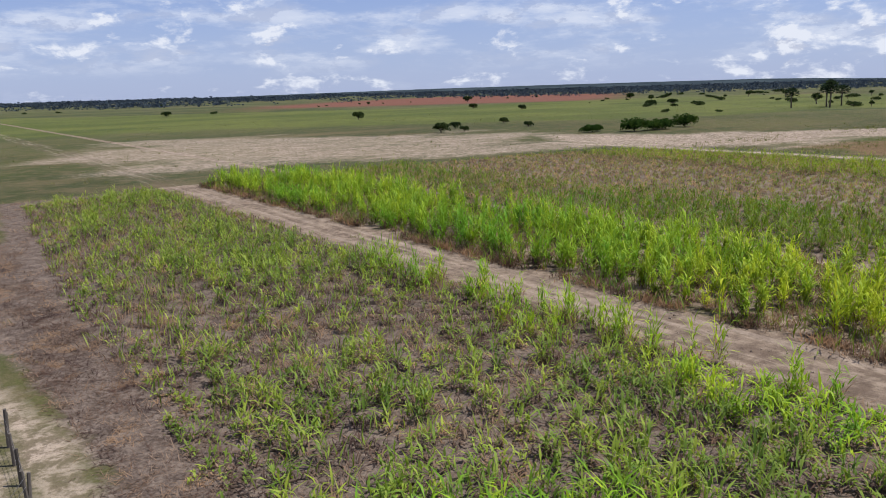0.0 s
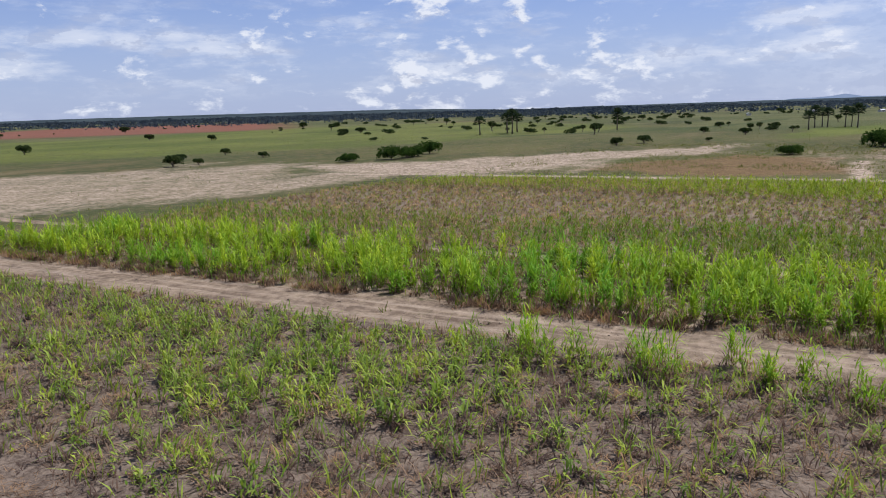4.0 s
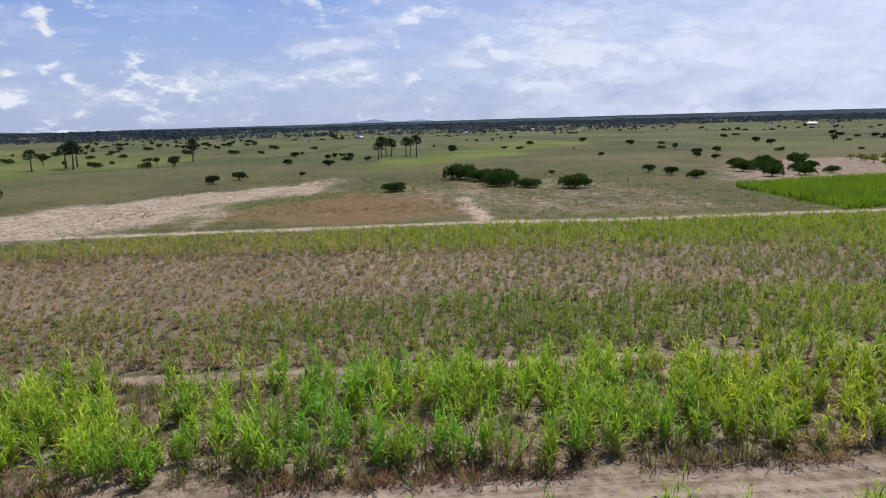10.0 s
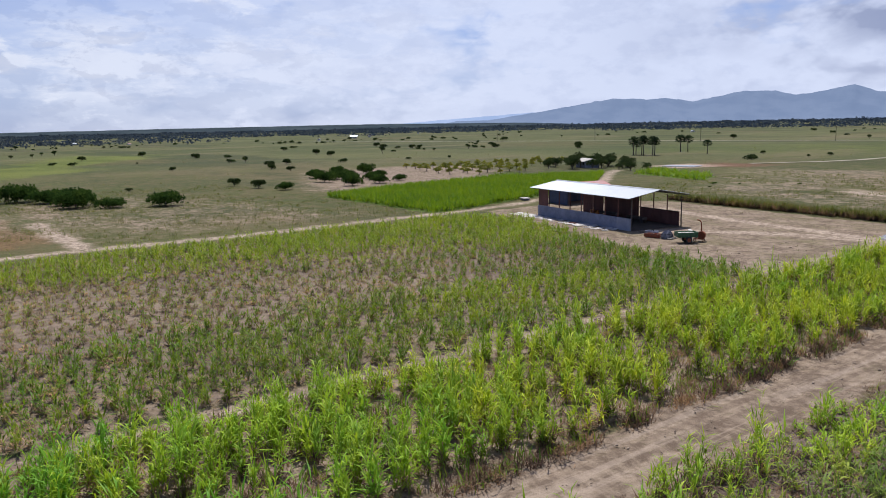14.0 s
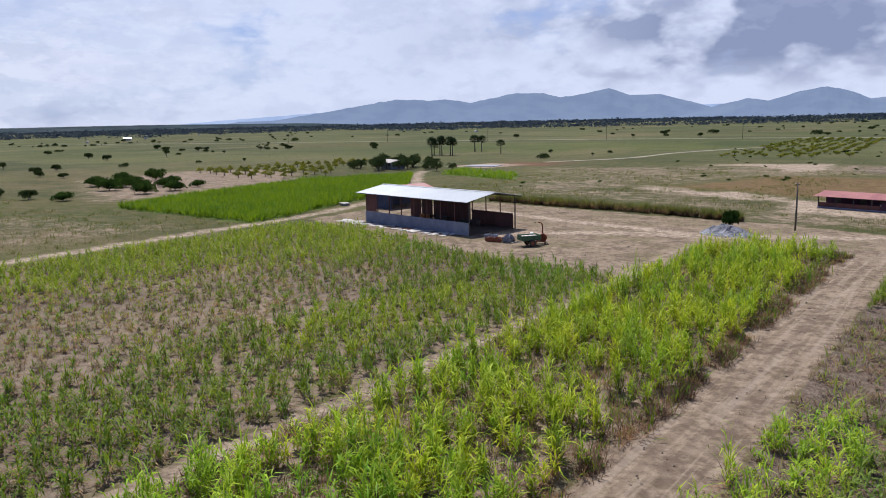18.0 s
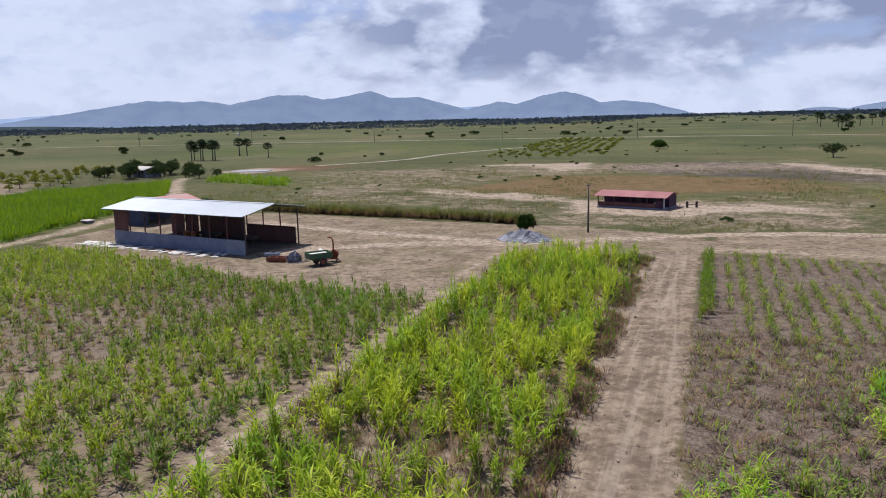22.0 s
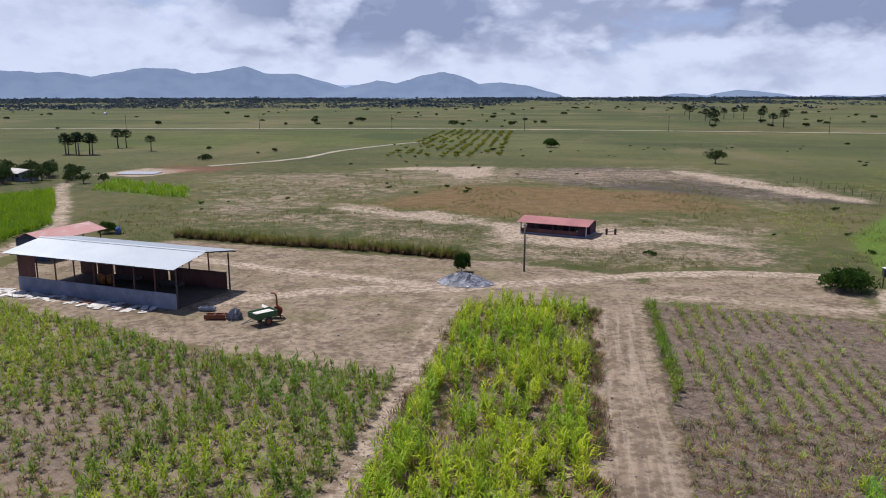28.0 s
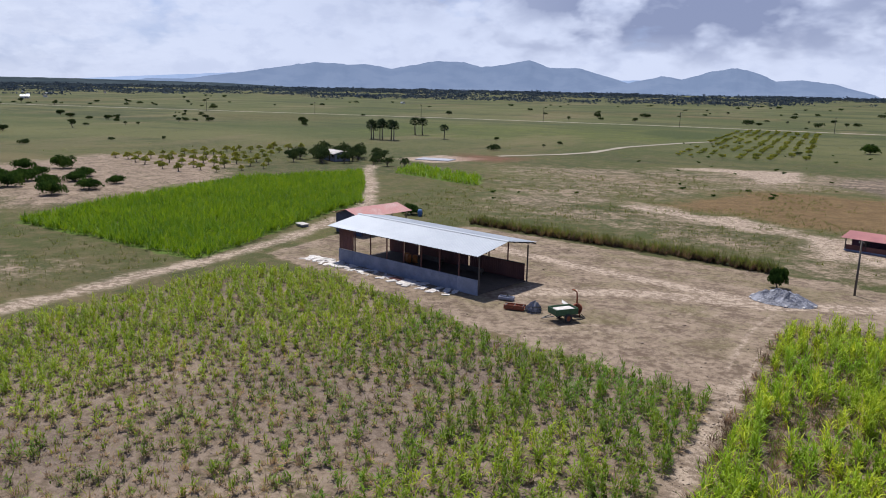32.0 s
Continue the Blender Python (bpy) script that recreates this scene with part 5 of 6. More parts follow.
def greenery():
    yard = plant("shrub", "dense dark green shrub beside the tarpaulin heap", "shrub", 1, 3.0, 1.5, 0.26, M["bush"], 0.2, 12, 170, True)
    yard.matrix_basis = spot(24.6, 20.6, 0.66, 0, 1.75)
    corner = plant("shrub", "round dark green shrub beside the cattle pen", "shrub", 2, 2.7, 2.5, 0.28, M["bush"], 0.2, 18, 190, True)
    corner.matrix_basis = spot(66.0, 19.0)
    right = copy_thing(corner, spot(83.3, 7.2, 0.85, 130))
    tagged(right, "dark green shrub in the pasture behind the pen")
    lone = plant("tree", "single dark round tree on the far plain", "tree", 3, 4.6, 3.4, 0.4, M["tree"], 0.25, 12, 70)
    lone.matrix_basis = spot(77.4, 172.5)

    wide = plant("bush", "broad dark green bush in the dry pasture", "bush", 4, 3.2, 3.4, 0.42, M["bush"], 0.2, 16, 110, True)
    scatter(wide, [(-112, -51, 1.15), (-105, -47, 1.0), (-97, -44, 1.15), (-90, -45, 1.05), (-85, -40, 0.75), (-81, -31.5, 0.95), (-85, -67, 0.75)], 1, "bushes in the west pasture")
    small = plant("bush", "dark green bush on sandy pasture", "bush", 5, 2.9, 2.4, 0.36, M["bush"], 0.2, 12, 110, True)
    scatter(small, [(-94, 15.6, 0.95), (-95.5, 24, 1.0), (-110, 17, 1.1), (-116, 24, 1.1), (-103.8, 21.2, 1.0), (-114, 36, 0.9), (-99, 32.5, 0.7), (-131, 42, 1.1), (-135, 35, 1.0), (-108, 29.7, 0.9), (-125, 22.5, 1.2), (-96, -0.4, 0.8), (-121, 30, 0.8), (-65.5, -144, 1.2), (-71, -143.5, 1.0), (-75, -144, 1.15), (-85, -145.5, 1.1), (-58, -150.5, 0.8), (26, 238, 1.3), (-61, -151, 0.6)], 2, "bushes on the sandy pasture")
    tall = plant("savanna_tree", "small dark savanna tree on the dry plain", "tree", 6, 3.9, 2.1, 0.42, M["tree"], 0.18, 11, 70, True)
    scatter(tall, [(-106, -2.4, 0.8), (-117.7, -3.5, 0.75), (-132, -106, 1.0), (-119, -110, 0.8), (-126, -112, 0.7), (-141, -91, 0.45), (-40, -182, 1.0), (-47, -182, 0.6), (-77, -289, 1.1), (-53, -194, 0.7), (-69, -183, 0.7), (-79, -205, 0.7), (-122, -27, 0.4), (-184, -87, 0.9), (-199, -102, 0.8), (-291, -37, 1.0), (-305, 53, 1.0), (-178, 34, 0.7), (-166, 35, 0.7), (-276, -38, 1.0), (-203, 9, 0.6), (-343, 10, 1.0), (-328, 60, 0.8), (-195, 41, 0.9), (-208, 54, 0.8), (-296, 113, 1.0), (-244, 254, 1.0), (-308, 245, 0.9), (-383, 205, 1.1), (-266, 105, 1.0), (-354, 192, 1.1), (-322, 192, 1.0), (-283, 226, 0.9), (-229, 239, 0.9), (-278, 220, 0.8), (-217, 225, 0.8), (-156, 475, 1.3), (-131, 516, 1.3), (-41, 444, 0.9), (-6, 537, 1.0), (-116, 435, 0.9), (-249, 420, 1.1), (134, 525, 1.4), (165, 519, 1.2), (176, 449, 1.1), (118, 434, 1.0), (-326, -547, 1.8), (-389, -426, 1.6), (-185, -357, 1.2), (-226, -272, 1.2), (-174, -305, 1.0), (-51, -452, 1.2), (-251, -279, 1.2), (-406, -185, 1.2), (-265, -107, 1.0), (-373, 47, 1.1), (-382, 136, 1.1), (-72.6, 199, 0.5), (-101, 204, 0.5), (-112, 98, 0.9)], 3, "savanna trees on the plain")
    rs = random.Random(51)
    more = []
    while len(more) < 190:
        a, r = radians(rs.uniform(-175, 45) if len(more) < 80 else rs.uniform(-128, -48)), 240 + 620 * rs.random() ** 0.8
        x, y = 45 + r * math.sin(a), -65 + r * math.cos(a)
        if vnoise(np.array([x]), np.array([y]), 0.011, 2)[0] > 0.55 and not (-60 < x < 100 and -130 < y < 200):
            more.append((x, y, rs.uniform(0.3, 0.75) * (1 + r / 1500)))
    # the scrubby belt to the south-west
    while len(more) < 290:
        a, r = radians(rs.uniform(-128, -92)), 230 + 520 * rs.random() ** 0.9
        x, y = 45 + r * math.sin(a), -65 + r * math.cos(a)
        if vnoise(np.array([x]), np.array([y]), 0.014, 4)[0] > 0.47:
            more.append((x, y, rs.uniform(0.4, 1.0) * (1 + r / 1800)))
    scrub = plant("savanna_bush", "low dark bush dotted over the far plain", "bush", 7, 3.4, 2.8, 0.6, M["tree"], 0.2, 8, 34, True)
    scatter(scrub, more[::2], 4, "low bushes over the far plain")
    crooked = plant("savanna_tree", "crooked small tree with an open crown on the far plain", "tree", 15, 4.6, 1.9, 0.5, M["tree"], 0.22, 11, 34)
    scatter(crooked, [(x, y, k * rs.uniform(0.5, 1.1)) for x, y, k in more[1::2]], 11, "crooked trees over the far plain")
    near = []
    while len(near) < 70:
        x, y = rs.uniform(-40, 125), rs.uniform(28, 260)
        p = (np.array([x]), np.array([y]))
        if vnoise(*p, 0.03, 5)[0] > 0.5 and inside(*p, FAR)[0] < -3 and not (36 < y < 60 and 20 < x < 66) and not (y < 58 and x < 20):
            near.append((x, y, rs.uniform(0.10, 0.26)))
    low = plant("pasture_shrub", "small dark shrub dotted over the meadow", "shrub", 12, 3.4, 2.8, 0.8, M["bush"], 0.2, 6, 26, True)
    scatter(low, near, 10, "small shrubs over the meadow")
    north = []
    while len(north) < 90:
        a, r = radians(rs.uniform(-50, 28)), 520 + 700 * rs.random()
        x, y = 45 + r * math.sin(a), -65 + r * math.cos(a)
        if vnoise(np.array([x]), np.array([y]), 0.01, 6)[0] > 0.5:
            north.append((x, y, rs.uniform(0.5, 1.3)))
    far_bush = plant("savanna_bush", "low dark bush beyond the far road", "bush", 16, 3.2, 3.0, 0.7, M["tree"], 0.2, 8, 26, True)
    scatter(far_bush, north, 12, "low bushes beyond the far road")
    # palms: bare trunk, round head of stiff fans
    def palm(label, seed, height):
        rs = random.Random(seed)
        t = thing("palm_tree", Matrix(), label, "palm")
        part("trunk", Build().tube([(0, 0, -0.2), (0.1, 0.05, height * 0.5), (0.05, 0.1, height)], [0.24, 0.2, 0.17], 8), M["bark"], t, "", True)
        b = Build()
        for k in range(34):
            a, e = k * 2.4, -0.5 + 1.9 * (k / 34)
            d = Vector((math.cos(a) * math.cos(e), math.sin(a) * math.cos(e), math.sin(e)))
            s = d.cross(Vector((0, 0, 1))).normalized()
            o, ln = Vector((0.05, 0.1, height)), rs.uniform(1.9, 2.6)
            b.tube([o, o + d * ln * 0.55], 0.03, 4, False)
            c = o + d * ln * 0.5
            for j in range(7):
                f = (j - 3) / 3
                tip = c + (d * math.cos(f) + s * math.sin(f)).normalized() * ln * 0.62 + Vector((0, 0, -0.25 * abs(f)))
                w = s * 0.17 + Vector((0, 0, 0.05))
                b.add([c - w, (c + tip) / 2 - w * 1.3, tip, (c + tip) / 2 + w * 1.3], [(0, 1, 2), (0, 2, 3)])
        part("crown", b, M["palm"], t)
        return t

    p = palm("tall dark palm standing in the far pasture", 1, 5.0)
    scatter(p, [(-138, 172, 1.0), (-135.5, 174, 0.95), (-133, 172, 1.0), (-131, 175, 1.1), (-128.5, 173, 1.0), (-140, 176, 0.9), (-141.5, 208, 1.15), (-138.5, 209, 1.0), (-119, 194, 0.9), (-213, -179, 1.3), (-222, -185, 1.4), (-235, -186, 1.3), (-208, -191, 1.2), (-249, -146, 1.2), (-249, -66, 1.15), (-245, -60, 1.0), (-239, -56, 1.1), (-256, -68, 1.0), (-252, -58, 0.9), (-243, -70, 1.05), (-222, -71, 1.0), (198, 282, 1.1), (248, 341, 1.1), (270, 351, 1.1), (260, 293, 1.0), (133, 567, 1.4), (140, 580, 1.4), (130, 501, 1.4), (123, 480, 1.4), (154, 609, 1.4), (125, 599, 1.4), (169, 606, 1.4), (164, 519, 1.4), (157, 453, 1.4), (161, 442, 1.4), (191, 636, 1.4), (138, 732, 1.4), (168, 641, 1.4)], 5, "palms on the plain")
    # young orchard beside the farmhouse, in rows
    o = plant("orchard_tree", "young yellow-green orchard tree in a row", "tree", 8, 2.4, 1.25, 0.3, M["citrus"], 0.3, 7, 40)
    spots, rs = [], random.Random(9)
    for i in range(8):
        for j in range(11):
            x, y = -100 - i * 6.2 + j * 1.2 + rs.uniform(-0.8, 0.8), 52 + j * 6.2 + i * 2.0 + rs.uniform(-0.8, 0.8)
            if inside(np.array([x]), np.array([y]), [(-162, 74), (-104, 44), (-92, 70), (-112, 92), (-128, 122), (-142, 118)])[0] > 0:
                spots.append((x, y, rs.uniform(0.7, 1.1)))
    scatter(o, spots, 6, "orchard trees by the farmhouse")
    n = plant("orchard_tree", "leafy young orchard tree in long rows on the plain", "tree", 10, 2.6, 1.7, 0.5, M["citrus"], 0.25, 6, 26, True)
    spots = []
    for i in range(9):
        for j in range(20):
            x, y = -26 + i * 4.6 - j * 0.6 + rs.uniform(-0.5, 0.5), 184 + j * 9.2 + rs.uniform(-1, 1)
            if rs.random() < 0.85:
                spots.append((x, y, rs.uniform(0.45, 0.85)))
    scatter(n, spots, 7, "orchard rows on the plain")
    # garden trees round the farmhouse
    g = plant("garden_tree", "dense dark garden tree round the farmhouse", "tree", 11, 5.0, 2.8, 0.4, M["tree"], 0.15, 12, 70)
    scatter(g, [(-94, 90, 0.8), (-99, 95, 0.9), (-93, 104, 0.8), (-104, 100, 0.9), (-88, 107, 0.85), (-84, 100, 0.6), (-108, 107, 0.9), (-98, 110, 1.0), (-77, 95, 0.62), (-73, 97, 0.5), (-112, 102, 0.7), (-102, 88, 0.6), (-90, 94, 0.7), (-96, 92, 0.75), (-100, 103, 0.8), (-91, 99, 0.75), (-106, 95, 0.7), (-95, 107, 0.8), (-86, 104, 0.7), (-103, 110, 0.8), (-109, 97, 0.6), (-82, 96, 0.45)], 8, "trees round the farmhouse")


greenery()


# ---- the open farm shed ----
SHED = pose(0, 0, 0, 0, 0, -11.4)
BAY = 2.6


def sheet_mesh(a, b, width, rib=0.025, thick=0.012):
    """A ribbed roof sheet between the edge points a and b (y, z), from x 0 to width."""
    n = 8
    prof = [(width * i / (n * 2), rib if i % 4 in (1, 2) else 0.0) for i in range(n * 2 + 1)]
    v, f = [], []
    for y, z in (a, b):
        for x, up in prof:
            v += [(x, y, z + up), (x, y, z + up - thick)]
    k = len(prof)
    for i in range(k - 1):
        p, q = 2 * i, 2 * k + 2 * i
        f += [(p, p + 2, q + 2, q), (p + 1, q + 1, q + 3, p + 3)]
        f += [(p, p + 1, p + 3, p + 2), (q, q + 2, q + 3, q + 1)]
    return Build().add(v, f)


def share(parent, name, mesh, m):
    ob = new(name, mesh)
    ob.parent = parent
    ob.matrix_local = m
    return ob


def shed():
    t = thing("open_farm_shed", SHED, "open farm shed with pale sheet roof and low block wall", "shed")
    front, ridge, back = (-0.75, 4.12), (4.2, 4.95), (9.15, 4.2)
    for a, b in ((front, ridge), (ridge, back)):
        me = sheet_mesh(a, b, 1.13).mesh("roof_sheet", M["zinc"])
        for i in range(20):
            share(t, "roof_sheet", me, pose(-22.0 + 1.125 * i, 0, 0.004 * (i % 2)))
    part("ridge_cap", Build().add([(-22.05, 3.95, 4.97), (0.55, 3.95, 4.97), (0.55, 4.2, 5.02), (-22.05, 4.2, 5.02), (-22.05, 4.45, 4.98), (0.55, 4.45, 4.98)], [(0, 1, 2, 3), (3, 2, 5, 4)]), M["zinc"], t)
    post = Build().box((0, 0, 1.98), (0.12, 0.12, 4.0), 0, 0.015).mesh("post", M["brown"])
    pale_post = Build().box((0, 0, 1.98), (0.13, 0.13, 4.0), 0, 0.015).mesh("post", M["wood"])
    rafter = Build()
    for y0, z0, y1, z1 in ((-0.7, 4.0, 4.2, 4.84), (4.2, 4.84, 9.1, 4.08)):
        rafter.tube([(0, y0, z0), (0, y1, z1)], 0.055, 6)
    rafter = rafter.mesh("rafter", M["steel"])
    for i in range(9):
        x = -20.8 + BAY * i
        for y in (0.15, 8.2):
            share(t, "post", pale_post if i == 8 else post, pose(x, y, 0))
        share(t, "rafter", rafter, pose(x, 0, 0))
    purlin = Build().box((-10.7, 0, 0), (22.4, 0.06, 0.1)).mesh("purlin", M["steel"])
    for y in (-0.5, 0.7, 1.9, 3.1, 5.3, 6.5, 7.7, 8.9):
        share(t, "purlin", purlin, pose(0, y, 4.88 - abs(y - 4.2) * 0.168 - 0.02))
    wall = Build().box((BAY / 2, 0, 0.78), (BAY - 0.012, 0.15, 1.56), 0, 0.01).mesh("block_wall", M["block"])
    fresh = Build().box((BAY / 2, 0, 0.78), (BAY - 0.012, 0.15, 1.56), 0, 0.01).mesh("block_wall", M["new_block"])
    for i in range(8):
        share(t, "block_wall", fresh if i == 7 else wall, pose(-20.8 + BAY * i, 0, 0))
    board = Build().box((0, 0, 0), (0.245, 0.03, 1.0)).mesh("wall_board", M["brown"])

    def boards(x0, x1, y, z0, z1, skip=0.0):
        for i in range(int((x1 - x0) / 0.26)):
            share(t, "wall_board", board, pose(x0 + 0.13 + 0.26 * i, y + 0.006 * (i % 2), (z0 + z1) / 2) @ Matrix.Diagonal((1, 1, z1 - z0, 1)))

    boards(-20.72, -18.28, 0.1, 1.57, 4.0)
    boards(-20.7, -18.3, 8.1, 0.02, 3.95)
    boards(-18.2, -15.7, 8.1, 0.02, 3.95)
    boards(-15.6, -7.9, 8.1, 0.02, 3.95)
    boards(-7.8, -0.1, 8.1, 0.02, 1.85)
    part("top_rail", Build().box((-4.0, 8.0, 1.9), (7.7, 0.08, 0.1), 0, 0.01), M["wood"], t)
    part("floor_slab", Build().box((-10.4, 4.1, 0.03), (20.6, 8.0, 0.14), 0, 0.02), M["floor"], t, "trodden earth floor, coloured dark for the shade under the roof")
    # what stands inside
    for k, (x, y, sz, col, name, label, cat) in enumerate((
        (-12.5, 6.6, (3.4, 0.8, 0.75), "wood", "feed_trough", "long wooden feed trough under the shed roof", "trough"),
        (-6.2, 6.2, (3.2, 0.8, 0.75), "wood", "feed_trough", "long wooden feed trough under the shed roof", "trough"),
    )):
        f = thing(name, SHED @ pose(x, y, 0.1), label, cat)
        L, W, Hh = sz
        part("tray", Build().box((0, -W / 2, Hh - 0.15), (L, 0.05, 0.3)).box((0, W / 2, Hh - 0.15), (L, 0.05, 0.3)).box((0, 0, Hh - 0.3), (L, W, 0.05)).box((-L / 2, 0, Hh - 0.15), (0.05, W, 0.3)).box((L / 2, 0, Hh - 0.15), (0.05, W, 0.3)), M[col], f)
        for sx in (-1, 1):
            for sy in (-1, 1):
                part("leg", Build().box((sx * (L / 2 - 0.2), sy * (W / 2 - 0.1), (Hh - 0.32) / 2), (0.09, 0.09, Hh - 0.32)), M["post"], f)
    d = thing("fuel_drum", SHED @ pose(-14.6, 5.2, 0.1), "faded orange steel drum under the shed roof", "drum")
    part("body", Build().tube([(0, 0, 0), (0, 0, 0.9)], 0.29, 18), M["orange"], d, "", True)
    for z in (0.3, 0.6, 0.88):
        part("hoop", Build().ring((0, 0, z), (0, 0, 1), 0.292, 0.015, 18, 6), M["orange"], d)
    for x, y, r in ((-13.9, 5.5, 0), (-15.3, 5.6, 0)):
        copy_thing(d, SHED @ pose(x, y, 0.1, 0, 0, 30))


shed()


def rear_shed():
    t = thing("small_shed", pose(-28.7, 22.0, 0, 0, 0, -11.4), "small shed with faded red roof and dark blue wall", "shed")
    part("wall", Build().box((-2.75, 0, 1.3), (0.15, 8.4, 2.6), 0, 0.02), M["dark_wall"], t)
    part("wall", Build().box((-0.1, -4.25, 1.3), (5.2, 0.15, 2.6), 0, 0.02), M["dark_wall"], t)
    part("gable", Build().add([(-2.8, -4.26, 2.6), (2.6, -4.26, 2.6), (-0.1, -4.26, 3.45), (-2.8, -4.18, 2.6), (2.6, -4.18, 2.6), (-0.1, -4.18, 3.45)], [(0, 1, 2), (5, 4, 3), (0, 3, 4, 1), (1, 4, 5, 2), (2, 5, 3, 0)]), M["dark_wall"], t)
    for sx in (-1, 1):
        me = sheet_mesh((0.0, 0.0), (3.25, 0.0), 1.0).mesh("roof_sheet", M["red_roof"])
        for i in range(10):
            m = pose(-0.1, -4.9 + i * 0.99, 3.5 + 0.004 * (i % 2)) @ Matrix.Rotation(radians(90 if sx < 0 else -90), 4, "Z") @ Matrix.Rotation(radians(-15), 4, "X")
            if sx > 0:
                m = pose(-0.1, -3.9 + i * 0.99, 3.5 + 0.004 * (i % 2)) @ Matrix.Rotation(radians(-90), 4, "Z") @ Matrix.Rotation(radians(-15), 4, "X")
            share(t, "roof_sheet", me, m)
    for x in (2.55, -2.7):
        for y in (-4.1, -1.4, 1.4, 4.2):
            part("post", Build().tube([(x, y, 0), (x, y, 2.6)], 0.08, 8), M["post"], t)
    b = thing("water_barrel", pose(-29.6, 36.0, 0), "blue plastic water barrel behind the shed", "barrel")
    part("body", Build().tube([(0, 0, 0), (0, 0, 0.35), (0, 0, 0.75), (0, 0, 1.05)], [0.34, 0.4, 0.4, 0.32], 16), M["water"], b, "", True)
    part("lid", Build().disc((0, 0, 1.08), (0, 0, 1), 0.3, 0.06), M["water"], b)
    sh = plant("shrub", "dark brownish shrub behind the shed", "shrub", 14, 2.2, 1.6, 0.3, M["bush"], 0.2, 10, 70, True)
    sh.matrix_basis = spot(-31.6, 36.6)


rear_shed()


def small_house():
    t = thing("farm_house", pose(34.9, 48.3, 0, 0, 0, -17) @ Matrix.Diagonal((1.0, 1.0, 0.86, 1)), "low farm house with red roof and dark maroon walls", "house")
    part("plinth", Build().box((0, 0, 0.12), (10.2, 5.4, 0.24), 0, 0.03), M["block"], t)
    part("wall", Build().box((0, 2.45, 1.1), (10.0, 0.15, 1.8), 0, 0.02), M["maroon"], t)
    for x in (-4.9, 4.9):
        part("wall", Build().box((x, 1.0, 1.1), (0.15, 2.8, 1.8), 0, 0.02), M["maroon"], t)
    part("wall", Build().box((0, -0.3, 1.25), (9.7, 0.15, 2.0), 0, 0.02), M["maroon"], t)
    part("parapet", Build().box((-0.6, -2.5, 0.6), (8.6, 0.12, 0.75), 0, 0.02), M["brown"], t)
    part("parapet", Build().box((4.35, -2.5, 0.9), (1.2, 0.13, 1.3), 0, 0.02), M["maroon"], t)
    for x in (-3.2, 0.4, 3.0):
        d = part("door", Build().box((x, -0.39, 1.2), (0.85, 0.05, 1.9), 0, 0.01), M["wood"], t)
        part("handle", Build().tube([(x + 0.33, -0.44, 1.15), (x + 0.33, -0.44, 1.3)], 0.015, 6), M["steel"], d)
    for x in (-5.0, -2.5, 0.0, 2.5, 5.0):
        part("post", Build().box((x, -2.5, 1.1), (0.13, 0.13, 1.95), 0, 0.015), M["white"] if x == 5.0 else M["post"], t)
    part("basin", Build().box((4.0, -2.2, 1.0), (0.9, 0.5, 0.35), 0, 0.05), M["white"], t)
    for a, b in (((-3.1, 2.0), (0.0, 2.7)), ((0.0, 2.7), (3.0, 2.05))):
        me = sheet_mesh(a, b, 1.0).mesh("roof_sheet", M["red_roof"])
        for i in range(11):
            share(t, "roof_sheet", me, pose(-5.5 + i, 0, 0.004 * (i % 2)))
    for x in (-4.93, 4.93):
        part("gable", Build().add([(x - 0.05, -2.6, 2.02), (x - 0.05, 2.6, 2.02), (x - 0.05, 0, 2.62), (x + 0.05, -2.6, 2.02), (x + 0.05, 2.6, 2.02), (x + 0.05, 0, 2.62)], [(0, 2, 1), (3, 4, 5), (0, 1, 4, 3), (1, 2, 5, 4), (2, 0, 3, 5)]), M["maroon"], t)
    g = thing("bench", pose(42.6, 48.0, 0, 0, 0, 10), "dark wooden bench with round end logs", "bench")
    part("seat", Build().box((0, 0, 0.45), (1.5, 0.35, 0.08), 0, 0.01), M["wood"], g)
    for x in (-0.65, 0.65):
        part("leg", Build().tube([(x, 0, 0), (x, 0, 0.9)], 0.17, 10), M["rubber"], g)


small_house()


